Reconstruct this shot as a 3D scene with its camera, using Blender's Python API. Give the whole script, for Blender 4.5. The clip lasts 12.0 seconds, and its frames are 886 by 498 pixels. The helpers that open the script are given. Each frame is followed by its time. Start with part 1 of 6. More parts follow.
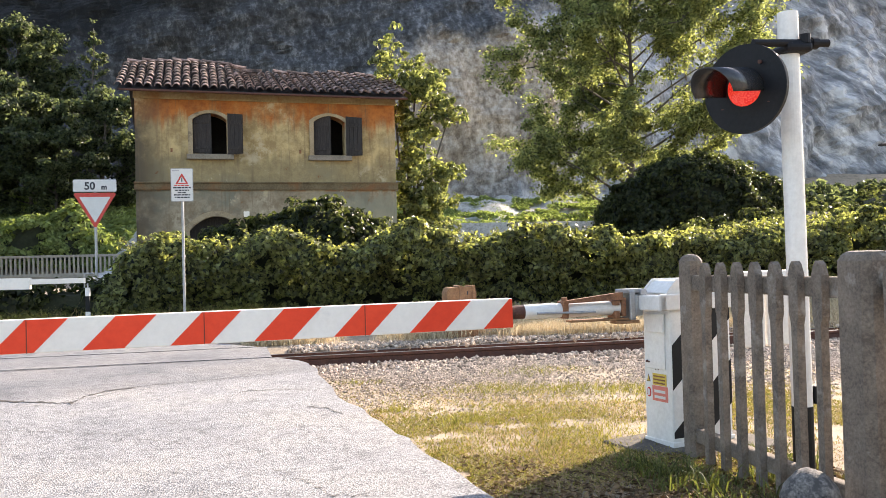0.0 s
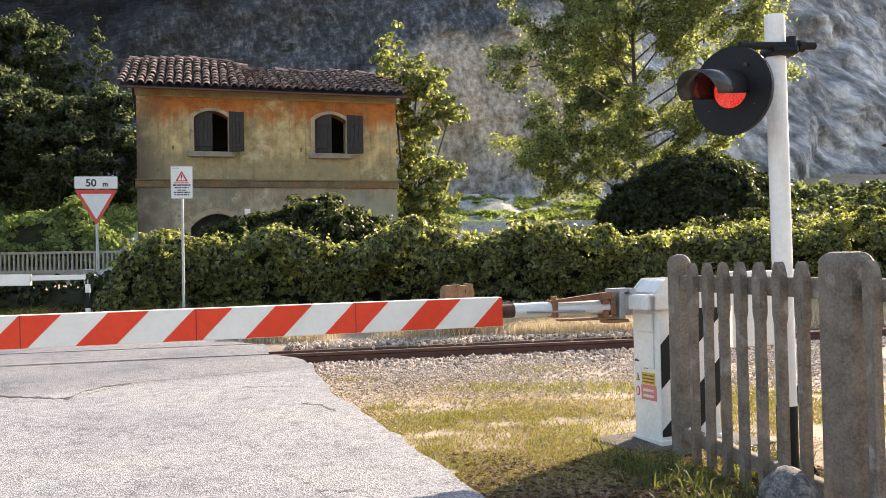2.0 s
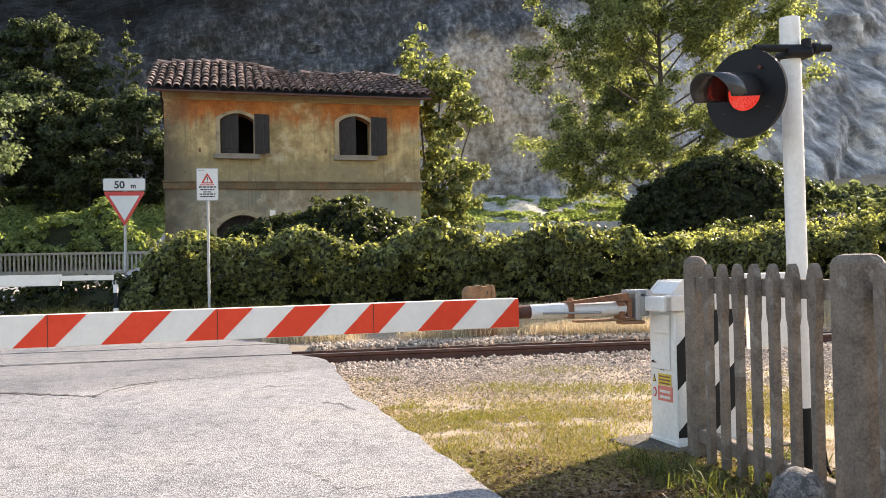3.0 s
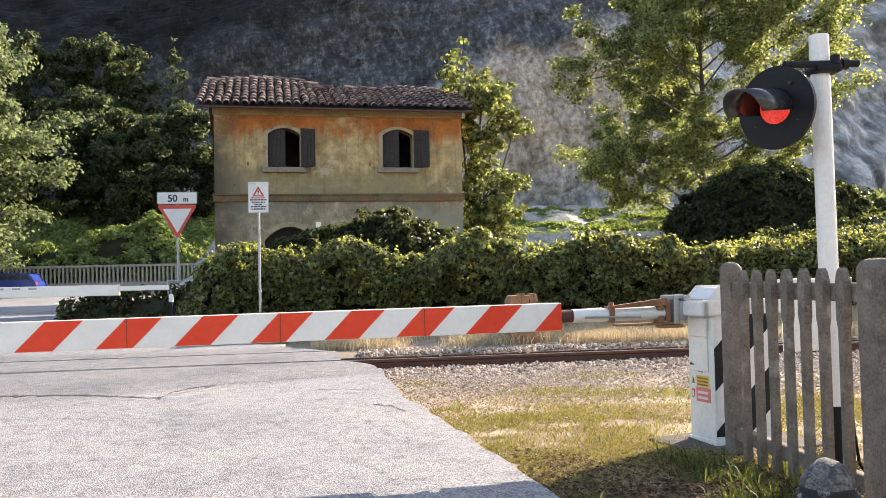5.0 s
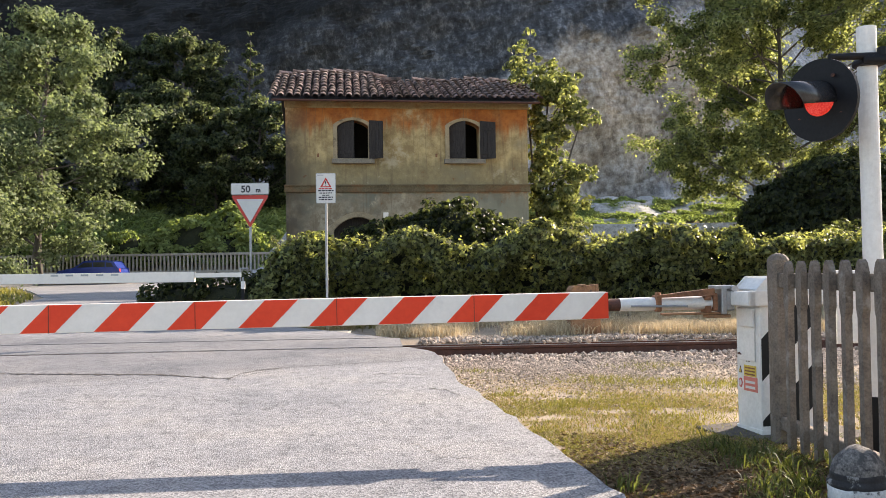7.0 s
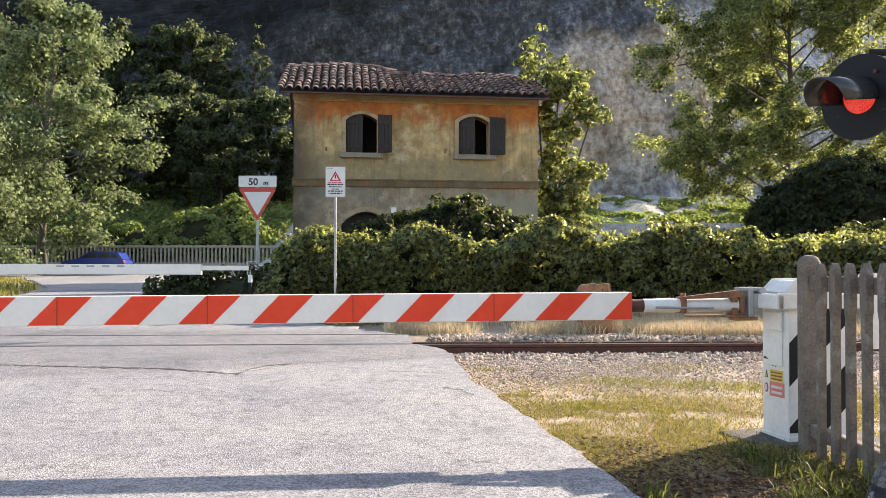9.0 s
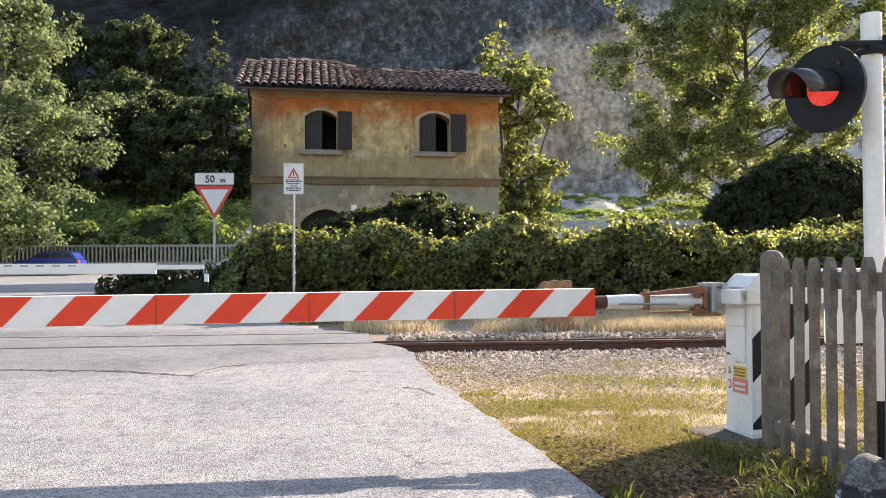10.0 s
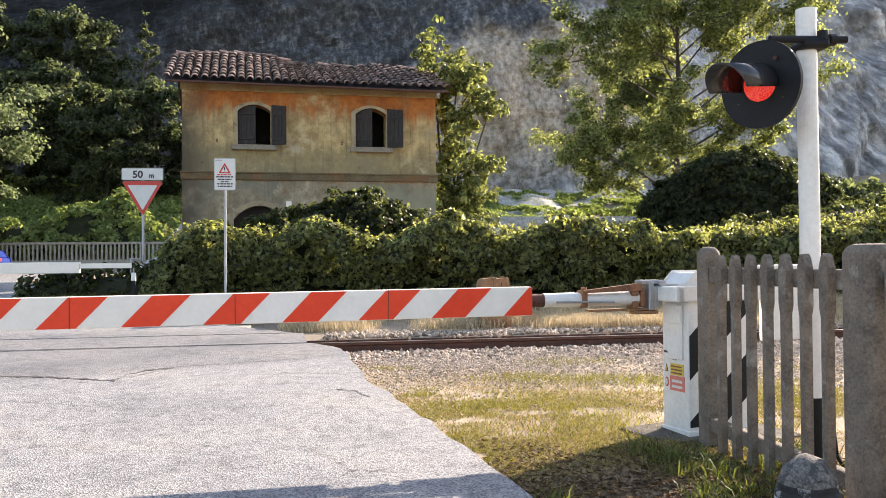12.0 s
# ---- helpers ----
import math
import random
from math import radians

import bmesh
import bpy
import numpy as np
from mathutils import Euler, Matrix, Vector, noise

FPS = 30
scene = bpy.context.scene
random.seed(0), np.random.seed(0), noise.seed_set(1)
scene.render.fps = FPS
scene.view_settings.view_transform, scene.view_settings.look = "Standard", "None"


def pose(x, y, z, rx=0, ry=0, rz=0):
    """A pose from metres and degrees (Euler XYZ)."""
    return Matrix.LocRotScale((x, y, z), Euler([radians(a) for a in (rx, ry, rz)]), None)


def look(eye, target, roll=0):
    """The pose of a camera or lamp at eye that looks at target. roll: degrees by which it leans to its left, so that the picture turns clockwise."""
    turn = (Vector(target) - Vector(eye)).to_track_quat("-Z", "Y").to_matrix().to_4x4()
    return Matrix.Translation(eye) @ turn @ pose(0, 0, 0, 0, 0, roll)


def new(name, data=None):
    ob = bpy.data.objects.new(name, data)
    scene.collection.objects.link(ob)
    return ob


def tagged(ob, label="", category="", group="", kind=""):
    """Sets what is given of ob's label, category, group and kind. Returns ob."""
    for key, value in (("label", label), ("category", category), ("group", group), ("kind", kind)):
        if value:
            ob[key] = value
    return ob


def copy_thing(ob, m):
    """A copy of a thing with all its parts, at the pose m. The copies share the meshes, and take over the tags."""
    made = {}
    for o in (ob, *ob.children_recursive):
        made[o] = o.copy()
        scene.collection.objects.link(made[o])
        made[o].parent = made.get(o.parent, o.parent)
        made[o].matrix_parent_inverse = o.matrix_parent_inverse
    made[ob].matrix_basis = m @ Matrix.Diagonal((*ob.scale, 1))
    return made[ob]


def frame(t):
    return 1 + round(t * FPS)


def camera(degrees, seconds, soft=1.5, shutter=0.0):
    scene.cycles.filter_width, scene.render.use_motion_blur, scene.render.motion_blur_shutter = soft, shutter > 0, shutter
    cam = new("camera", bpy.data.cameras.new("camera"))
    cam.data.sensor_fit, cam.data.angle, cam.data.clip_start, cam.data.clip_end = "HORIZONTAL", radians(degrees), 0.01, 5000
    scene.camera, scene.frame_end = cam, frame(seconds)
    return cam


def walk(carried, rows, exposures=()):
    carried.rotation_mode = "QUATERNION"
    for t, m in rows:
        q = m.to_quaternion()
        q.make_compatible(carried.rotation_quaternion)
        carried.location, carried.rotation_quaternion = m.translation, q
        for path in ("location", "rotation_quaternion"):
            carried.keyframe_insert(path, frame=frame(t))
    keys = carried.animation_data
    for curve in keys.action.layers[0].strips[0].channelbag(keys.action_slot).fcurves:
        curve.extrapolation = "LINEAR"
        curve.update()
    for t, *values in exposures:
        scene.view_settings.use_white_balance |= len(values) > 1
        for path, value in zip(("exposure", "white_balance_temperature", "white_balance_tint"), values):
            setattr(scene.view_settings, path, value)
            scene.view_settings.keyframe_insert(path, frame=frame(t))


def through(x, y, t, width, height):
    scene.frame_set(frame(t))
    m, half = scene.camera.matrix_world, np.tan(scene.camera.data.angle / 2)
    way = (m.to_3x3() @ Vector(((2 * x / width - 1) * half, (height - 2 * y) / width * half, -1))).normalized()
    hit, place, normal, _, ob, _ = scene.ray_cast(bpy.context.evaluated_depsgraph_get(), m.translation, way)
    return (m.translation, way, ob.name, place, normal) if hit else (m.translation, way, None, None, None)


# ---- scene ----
cam = camera(55.5, 12.0, soft=0.7)
PATH = [
    (0, (1.225, 1.273, 1.186), (1.515, 3.252, 1.228), -1.5),
    (0.5, (1.256, 1.256, 1.179), (1.569, 3.231, 1.224), -1.4),
    (1, (1.284, 1.245, 1.184), (1.596, 3.22, 1.226), -1.3),
    (1.5, (1.288, 1.24, 1.186), (1.588, 3.217, 1.225), -1.2),
    (2, (1.299, 1.21, 1.187), (1.581, 3.189, 1.225), -1.2),
    (2.5, (1.318, 1.173, 1.187), (1.575, 3.156, 1.228), -1.2),
    (3, (1.346, 1.135, 1.187), (1.568, 3.122, 1.229), -1.1),
    (4.8, (1.261, 0.835, 1.153), (1.389, 2.829, 1.225), -1.3),
    (5, (1.266, 0.802, 1.159), (1.393, 2.797, 1.229), -1.3),
    (5.5, (1.304, 0.731, 1.156), (1.405, 2.727, 1.223), -1.3),
    (6, (1.389, 0.657, 1.143), (1.436, 2.656, 1.205), -1.1),
    (6.5, (1.42, 0.563, 1.133), (1.414, 2.562, 1.191), -0.9),
    (7, (1.406, 0.574, 1.139), (1.364, 2.573, 1.19), -0.8),
    (9, (1.289, 0.74, 1.144), (1.239, 2.738, 1.186), 0.1),
    (9.5, (1.276, 0.793, 1.133), (1.28, 2.793, 1.172), -0.1),
    (10, (1.302, 0.897, 1.133), (1.343, 2.896, 1.171), -0.2),
    (10.5, (1.352, 0.997, 1.148), (1.415, 2.996, 1.183), -0.4),
    (11, (1.37, 1.044, 1.145), (1.465, 3.041, 1.177), -0.4),
    (11.5, (1.35, 1.07, 1.148), (1.49, 3.065, 1.18), -0.4),
    (12, (1.339, 1.08, 1.148), (1.526, 3.071, 1.176), -0.5),
]
walk(cam, [(t, look(eye, target, roll)) for t, eye, target, roll in PATH],
     exposures=[(0.0, 1.61, 7300, 16), (2.5, 1.45, 7450, 16), (5.5, 1.48, 7300, 16), (6.5, 1.26, 7300, 16), (9.5, 1.42, 7250, 16), (12.0, 1.46, 7300, 16)])

# ---- world, sun, exposure ----
SUN_DIR = Vector((1.60, 1.40, 1.0)).normalized()
world = bpy.data.worlds.new("sky_world")
scene.world = world
world.use_nodes = True
wn = world.node_tree.nodes
sky = wn.new("ShaderNodeTexSky")
sky.sky_type = 'NISHITA'
sky.sun_disc = False
sky.sun_elevation = math.asin(SUN_DIR.z)
sky.sun_rotation = math.atan2(SUN_DIR.x, SUN_DIR.y)
world.node_tree.links.new(sky.outputs[0], wn["Background"].inputs[0])
wn["Background"].inputs[1].default_value = 0.148
sun_data = bpy.data.lights.new("sun", 'SUN')
sun_data.energy = 4.9
sun_data.angle = radians(0.5)
sun_data.color = (1.0, 0.93, 0.84)
sun = new("sun", sun_data)
sun.matrix_world = look(SUN_DIR * 60, (0, 0, 0))


# ---- materials ----
def node(nt, kind, **values):
    n = nt.nodes.new(kind)
    for key, value in values.items():
        n.inputs[key.replace("_", " ")].default_value = value
    return n


def material(name, dark, light, scale=6.0, rough=0.8, bump=0.2, fine=60.0, metal=0.0, vary=0.0,
             stain=None, stain_scale=1.5, stain_from=0.55, stain_to=0.7, stretch=(1, 1, 1)):
    """Two tones mixed by coarse and fine noise, an optional third tone as stains, and a bump."""
    m = bpy.data.materials.new(name)
    m.use_nodes = True
    nt = m.node_tree
    bsdf = nt.nodes["Principled BSDF"]
    co = nt.nodes.new("ShaderNodeNewGeometry")
    mp = nt.nodes.new("ShaderNodeMapping")
    mp.inputs["Scale"].default_value = stretch
    nt.links.new(co.outputs["Position"], mp.inputs["Vector"])
    a = node(nt, "ShaderNodeTexNoise", Scale=scale, Detail=5.0, Roughness=0.6)
    b = node(nt, "ShaderNodeTexNoise", Scale=fine, Detail=3.0, Roughness=0.7)
    for n in (a, b):
        nt.links.new(mp.outputs[0], n.inputs["Vector"])
    add = nt.nodes.new("ShaderNodeMath")
    add.operation = 'ADD'
    nt.links.new(a.outputs["Fac"], add.inputs[0])
    nt.links.new(b.outputs["Fac"], add.inputs[1])
    ramp = nt.nodes.new("ShaderNodeValToRGB")
    half = nt.nodes.new("ShaderNodeMath")
    half.operation = 'MULTIPLY'
    half.inputs[1].default_value = 0.5
    nt.links.new(add.outputs[0], half.inputs[0])
    nt.links.new(half.outputs[0], ramp.inputs[0])
    ramp.color_ramp.elements[0].position = 0.36
    ramp.color_ramp.elements[1].position = 0.64
    ramp.color_ramp.elements[0].color = (*dark, 1)
    ramp.color_ramp.elements[1].color = (*light, 1)
    out = ramp.outputs[0]
    if stain:
        c = node(nt, "ShaderNodeTexNoise", Scale=stain_scale, Detail=7.0, Roughness=0.65)
        nt.links.new(mp.outputs[0], c.inputs["Vector"])
        r2 = nt.nodes.new("ShaderNodeMapRange")
        r2.inputs["From Min"].default_value = stain_from
        r2.inputs["From Max"].default_value = stain_to
        nt.links.new(c.outputs["Fac"], r2.inputs[0])
        mix = nt.nodes.new("ShaderNodeMixRGB")
        nt.links.new(r2.outputs[0], mix.inputs[0])
        nt.links.new(out, mix.inputs[1])
        mix.inputs[2].default_value = (*stain, 1)
        out = mix.outputs[0]
    if vary:
        info = nt.nodes.new("ShaderNodeObjectInfo")
        hsv = nt.nodes.new("ShaderNodeHueSaturation")
        mr = nt.nodes.new("ShaderNodeMapRange")
        mr.inputs["To Min"].default_value = 1 - vary
        mr.inputs["To Max"].default_value = 1 + vary
        nt.links.new(info.outputs["Random"], mr.inputs[0])
        nt.links.new(mr.outputs[0], hsv.inputs["Value"])
        nt.links.new(out, hsv.inputs["Color"])
        out = hsv.outputs[0]
    nt.links.new(out, bsdf.inputs["Base Color"])
    bsdf.inputs["Roughness"].default_value = rough
    bsdf.inputs["Metallic"].default_value = metal
    if bump:
        bp = node(nt, "ShaderNodeBump", Strength=bump, Distance=0.02)
        nt.links.new(half.outputs[0], bp.inputs["Height"])
        nt.links.new(bp.outputs[0], bsdf.inputs["Normal"])
    return m


def leaf_material(name, dark, light, through=0.5, rough=0.6, shine=(2.0, 1.9, 0.7)):
    """Leaves: two greens by leaf, light shining through them, a soft gloss."""
    m = bpy.data.materials.new(name)
    m.use_nodes = True
    nt = m.node_tree
    bsdf = nt.nodes["Principled BSDF"]
    geo = nt.nodes.new("ShaderNodeNewGeometry")
    ramp = nt.nodes.new("ShaderNodeValToRGB")
    ramp.color_ramp.elements[0].color = (*dark, 1)
    ramp.color_ramp.elements[1].color = (*light, 1)
    nt.links.new(geo.outputs["Random Per Island"], ramp.inputs[0])
    nt.links.new(ramp.outputs[0], bsdf.inputs["Base Color"])
    bsdf.inputs["Roughness"].default_value = rough
    bsdf.inputs["Specular IOR Level"].default_value = 0.2
    tr = nt.nodes.new("ShaderNodeBsdfTranslucent")
    warm = nt.nodes.new("ShaderNodeMixRGB")
    warm.blend_type = 'MULTIPLY'
    warm.inputs[0].default_value = 1.0
    warm.inputs[2].default_value = (*shine, 1)
    nt.links.new(ramp.outputs[0], warm.inputs[1])
    nt.links.new(warm.outputs[0], tr.inputs[0])
    mix = nt.nodes.new("ShaderNodeMixShader")
    mix.inputs[0].default_value = through
    nt.links.new(bsdf.outputs[0], mix.inputs[1])
    nt.links.new(tr.outputs[0], mix.inputs[2])
    nt.links.new(mix.outputs[0], nt.nodes["Material Output"].inputs[0])
    return m


def asphalt():
    """Old pale asphalt: stone chips in worn binder, darker and sandy patches."""
    m = bpy.data.materials.new("worn_asphalt")
    m.use_nodes = True
    nt = m.node_tree
    bsdf = nt.nodes["Principled BSDF"]
    geo = nt.nodes.new("ShaderNodeNewGeometry")
    chips = node(nt, "ShaderNodeTexVoronoi", Scale=95.0)
    fine = node(nt, "ShaderNodeTexNoise", Scale=160.0, Detail=2.0)
    wide = node(nt, "ShaderNodeTexNoise", Scale=0.7, Detail=7.0, Roughness=0.6)
    mid = node(nt, "ShaderNodeTexNoise", Scale=7.0, Detail=5.0, Roughness=0.65)
    for n in (chips, fine, wide, mid):
        nt.links.new(geo.outputs["Position"], n.inputs["Vector"])
    bw = nt.nodes.new("ShaderNodeRGBToBW")
    nt.links.new(chips.outputs["Color"], bw.inputs[0])

    def ramp(src, stops):
        r = nt.nodes.new("ShaderNodeValToRGB")
        while len(r.color_ramp.elements) < len(stops):
            r.color_ramp.elements.new(0.5)
        for e, (p, c) in zip(r.color_ramp.elements, stops):
            e.position, e.color = p, (*c, 1)
        nt.links.new(src, r.inputs[0])
        return r.outputs[0]

    def mixed(kind, fac, a, b):
        n = nt.nodes.new("ShaderNodeMixRGB")
        n.blend_type = kind
        if isinstance(fac, float):
            n.inputs[0].default_value = fac
        else:
            nt.links.new(fac, n.inputs[0])
        nt.links.new(a, n.inputs[1])
        nt.links.new(b, n.inputs[2])
        return n.outputs[0]

    stone = ramp(bw.outputs[0], ((0.2, (0.13, 0.132, 0.135)), (0.45, (0.245, 0.246, 0.248)), (0.8, (0.36, 0.36, 0.36))))
    worn = ramp(wide.outputs["Fac"], ((0.3, (0.70, 0.71, 0.74)), (0.5, (0.98, 0.97, 0.97)), (0.7, (1.12, 1.07, 1.0))))
    spot = ramp(mid.outputs["Fac"], ((0.3, (0.66, 0.66, 0.67)), (0.5, (1.0, 1.0, 1.0)), (0.75, (1.1, 1.09, 1.07))))
    col = mixed('MULTIPLY', 1.0, mixed('MULTIPLY', 1.0, stone, worn), spot)
    # darker, older strip beside the rails, past the long crack
    sep = nt.nodes.new("ShaderNodeSeparateXYZ")
    nt.links.new(geo.outputs["Position"], sep.inputs[0])
    skew = nt.nodes.new("ShaderNodeMath")
    skew.operation = 'MULTIPLY_ADD'
    nt.links.new(sep.outputs["X"], skew.inputs[0])
    skew.inputs[1].default_value = -0.4
    nt.links.new(sep.outputs["Y"], skew.inputs[2])
    ragged = nt.nodes.new("ShaderNodeMath")
    ragged.operation = 'MULTIPLY_ADD'
    nt.links.new(mid.outputs["Fac"], ragged.inputs[0])
    ragged.inputs[1].default_value = 0.9
    nt.links.new(skew.outputs[0], ragged.inputs[2])
    strip = nt.nodes.new("ShaderNodeMapRange")
    strip.inputs["From Min"].default_value = 10.5
    strip.inputs["From Max"].default_value = 10.75
    nt.links.new(ragged.outputs[0], strip.inputs[0])
    past = nt.nodes.new("ShaderNodeMapRange")
    past.inputs["From Min"].default_value = 14.2
    past.inputs["From Max"].default_value = 13.6
    nt.links.new(sep.outputs["Y"], past.inputs[0])
    band = nt.nodes.new("ShaderNodeMath")
    band.operation = 'MULTIPLY'
    nt.links.new(strip.outputs[0], band.inputs[0])
    nt.links.new(past.outputs[0], band.inputs[1])
    tone = ramp(band.outputs[0], ((0.0, (1.0, 1.0, 1.0)), (1.0, (0.74, 0.74, 0.75))))
    col = mixed('MULTIPLY', 1.0, col, tone)
    nt.links.new(col, bsdf.inputs["Base Color"])
    bsdf.inputs["Roughness"].default_value = 0.9
    add = nt.nodes.new("ShaderNodeMath")
    add.operation = 'ADD'
    nt.links.new(chips.outputs["Distance"], add.inputs[0])
    nt.links.new(mid.outputs["Fac"], add.inputs[1])
    bp = node(nt, "ShaderNodeBump", Strength=0.5, Distance=0.009)
    nt.links.new(add.outputs[0], bp.inputs["Height"])
    nt.links.new(bp.outputs[0], bsdf.inputs["Normal"])
    return m


ASPHALT = asphalt()
SOIL = material("soil", (0.20, 0.15, 0.102), (0.45, 0.355, 0.25), 2.0, 0.95, 0.8, 45.0, stain=(0.12, 0.10, 0.045), stain_scale=0.8, stain_from=0.54)
SCREE = material("pale_scree", (0.21, 0.20, 0.185), (0.64, 0.62, 0.58), 4.5, 0.95, 1.0, 14.0, stain=(0.13, 0.15, 0.05), stain_scale=0.4, stain_from=0.56)
CONCRETE = material("weathered_concrete", (0.10, 0.078, 0.06), (0.255, 0.203, 0.157), 7.0, 0.92, 0.5, 70.0, stain=(0.38, 0.345, 0.30), stain_scale=5.0, stain_from=0.57, stain_to=0.72)
SLAB = material("dirty_concrete", (0.05, 0.042, 0.034), (0.15, 0.125, 0.10), 8.0, 0.95, 0.8, 60.0)
WHITE = material("white_paint", (0.66, 0.63, 0.58), (0.82, 0.79, 0.74), 3.0, 0.45, 0.05, 30.0, stain=(0.42, 0.38, 0.32), stain_scale=4.0, stain_from=0.66, stain_to=0.8)
BLACK = material("black_paint", (0.004, 0.004, 0.005), (0.010, 0.010, 0.012), 5.0, 0.55, 0.1, 50.0)
RED = material("red_film", (0.80, 0.055, 0.02), (0.90, 0.075, 0.027), 3.0, 0.55, 0.02, 20.0)
for duller in (BLACK, RED):
    duller.node_tree.nodes["Principled BSDF"].inputs["Specular IOR Level"].default_value = 0.25
WHITE_FILM = material("white_film", (0.80, 0.725, 0.63), (0.89, 0.81, 0.71), 3.0, 0.5, 0.02, 20.0, stain=(0.5, 0.48, 0.44), stain_scale=2.0, stain_from=0.6, stain_to=0.8)
RUST = material("rusty_steel", (0.12, 0.055, 0.03), (0.34, 0.15, 0.07), 9.0, 0.85, 0.4, 70.0)
RAIL = material("rail_steel", (0.048, 0.018, 0.011), (0.125, 0.046, 0.027), 9.0, 0.7, 0.3, 60.0)
RAIL_TOP = material("rail_head_steel", (0.16, 0.15, 0.14), (0.28, 0.26, 0.25), 9.0, 0.4, 0.1, 60.0, metal=0.7)
STONE = material("ballast_stone", (0.20, 0.15, 0.112), (0.55, 0.44, 0.34), 8.0, 0.9, 0.4, 60.0)
GALV = material("galvanised_steel", (0.30, 0.30, 0.30), (0.45, 0.45, 0.44), 8.0, 0.5, 0.1, 60.0, metal=0.6)
WOOD = material("old_shutter_wood", (0.011, 0.009, 0.008), (0.058, 0.047, 0.042), 6.0, 0.85, 0.4, 50.0, stretch=(6, 6, 0.7))
BLOCK = material("brown_timber", (0.20, 0.10, 0.05), (0.40, 0.22, 0.11), 6.0, 0.85, 0.4, 50.0)
TILE = material("clay_tile", (0.085, 0.05, 0.04), (0.36, 0.25, 0.21), 5.0, 0.9, 0.5, 40.0, vary=0.5, stain=(0.05, 0.04, 0.036), stain_scale=3.0, stain_from=0.5)
LIMESTONE = material("window_stone", (0.26, 0.23, 0.19), (0.42, 0.38, 0.31), 6.0, 0.9, 0.3, 60.0)
DARK_ROOM = material("dark_interior", (0.02, 0.018, 0.016), (0.05, 0.045, 0.04), 3.0, 0.95, 0.1, 30.0)
BARK = material("bark", (0.06, 0.05, 0.04), (0.17, 0.145, 0.12), 8.0, 0.95, 0.6, 50.0, stretch=(3, 3, 0.6))
# near-black filling for foliage: the shade in its gaps, put into the colour
GAP_SHADE = material("painted_gap_shade", (0.010, 0.013, 0.006), (0.035, 0.04, 0.018), 4.0, 1.0, 0.4, 30.0)
LEAF_HEDGE = leaf_material("hedge_leaf", (0.006, 0.009, 0.004), (0.245, 0.268, 0.125), 0.5, 0.38, (3.0, 2.85, 1.3))
LEAF_HEDGE.node_tree.nodes["Principled BSDF"].inputs["Specular IOR Level"].default_value = 0.3
LEAF_TREE = leaf_material("poplar_leaf", (0.045, 0.06, 0.028), (0.24, 0.26, 0.135), 0.52, 0.5, (2.7, 2.65, 1.5))
LEAF_WOOD = leaf_material("woodland_leaf", (0.008, 0.013, 0.007), (0.090, 0.107, 0.060), 0.5, 0.45, (3.4, 3.4, 2.2))
LEAF_WILLOW = leaf_material("willow_leaf", (0.075, 0.095, 0.05), (0.30, 0.34, 0.19), 0.45, 0.65, (1.3, 1.4, 0.95))
LEAF_CLIMBER = leaf_material("climber_leaf", (0.04, 0.055, 0.025), (0.22, 0.24, 0.12), 0.5, 0.5, (2.6, 2.5, 1.3))
LEAF_BUSH = leaf_material("ivy_leaf", (0.005, 0.008, 0.003), (0.052, 0.063, 0.031), 0.5, 0.42, (4.2, 4.0, 2.0))
GRASS_DRY = leaf_material("dry_grass_blade", (0.26, 0.18, 0.085), (0.56, 0.435, 0.235), 0.3, shine=(1.1, 1.0, 0.7))
GRASS_GREEN = leaf_material("green_grass_blade", (0.115, 0.118, 0.032), (0.345, 0.318, 0.10), 0.35, shine=(1.4, 1.3, 0.6))
LITTER = leaf_material("dead_leaf", (0.07, 0.042, 0.022), (0.27, 0.175, 0.095), 0.15, 0.8, (1.0, 0.9, 0.7))
STRAW = leaf_material("straw_blade", (0.44, 0.345, 0.215), (0.74, 0.63, 0.44), 0.3, 0.7, (1.05, 1.0, 0.9))
HOOD = material("weathered_black_enamel", (0.02, 0.021, 0.024), (0.05, 0.052, 0.056), 4.0, 0.24, 0.03, 40.0)
GRASS_TUFT = leaf_material("tuft_blade", (0.04, 0.052, 0.016), (0.185, 0.20, 0.072), 0.4, 0.5, (1.5, 1.5, 0.7))
WEED = leaf_material("weed_leaf", (0.11, 0.14, 0.05), (0.33, 0.39, 0.165), 0.5, 0.7, (1.5, 1.55, 0.8))


def height(x, y):
    """The lie of the land."""
    ys = (-400, 2, 7, 11, 12, 15, 17, 22, 30, 48, 52, 58, 64, 70, 95, 140, 400, 3000)
    zs = (-0.4, -0.07, -0.06, -0.04, -0.04, 0.08, 0.30, 0.30, 0.4, 0.6, 1.2, 2.6, 4.4, 6.0, 9.0, 20.0, 20.0, 20.0)
    z = float(np.interp(y, ys, zs))
    row = y - 12.05 - 0.085 * (x - 1.0)
    if 0.0 < row < 1.7:
        z -= 0.13
    if y > 52 and x < -4:
        z += min(1.0, (-4 - x) / 8) * min(1.0, (y - 52) / 8) * 1.5
    if y > 18 and not (y < 52 and x < -2):
        z += (noise.noise((x * 0.15, y * 0.15, 3.0)) * 0.5) * min(1.0, (y - 18) / 25)
    return z


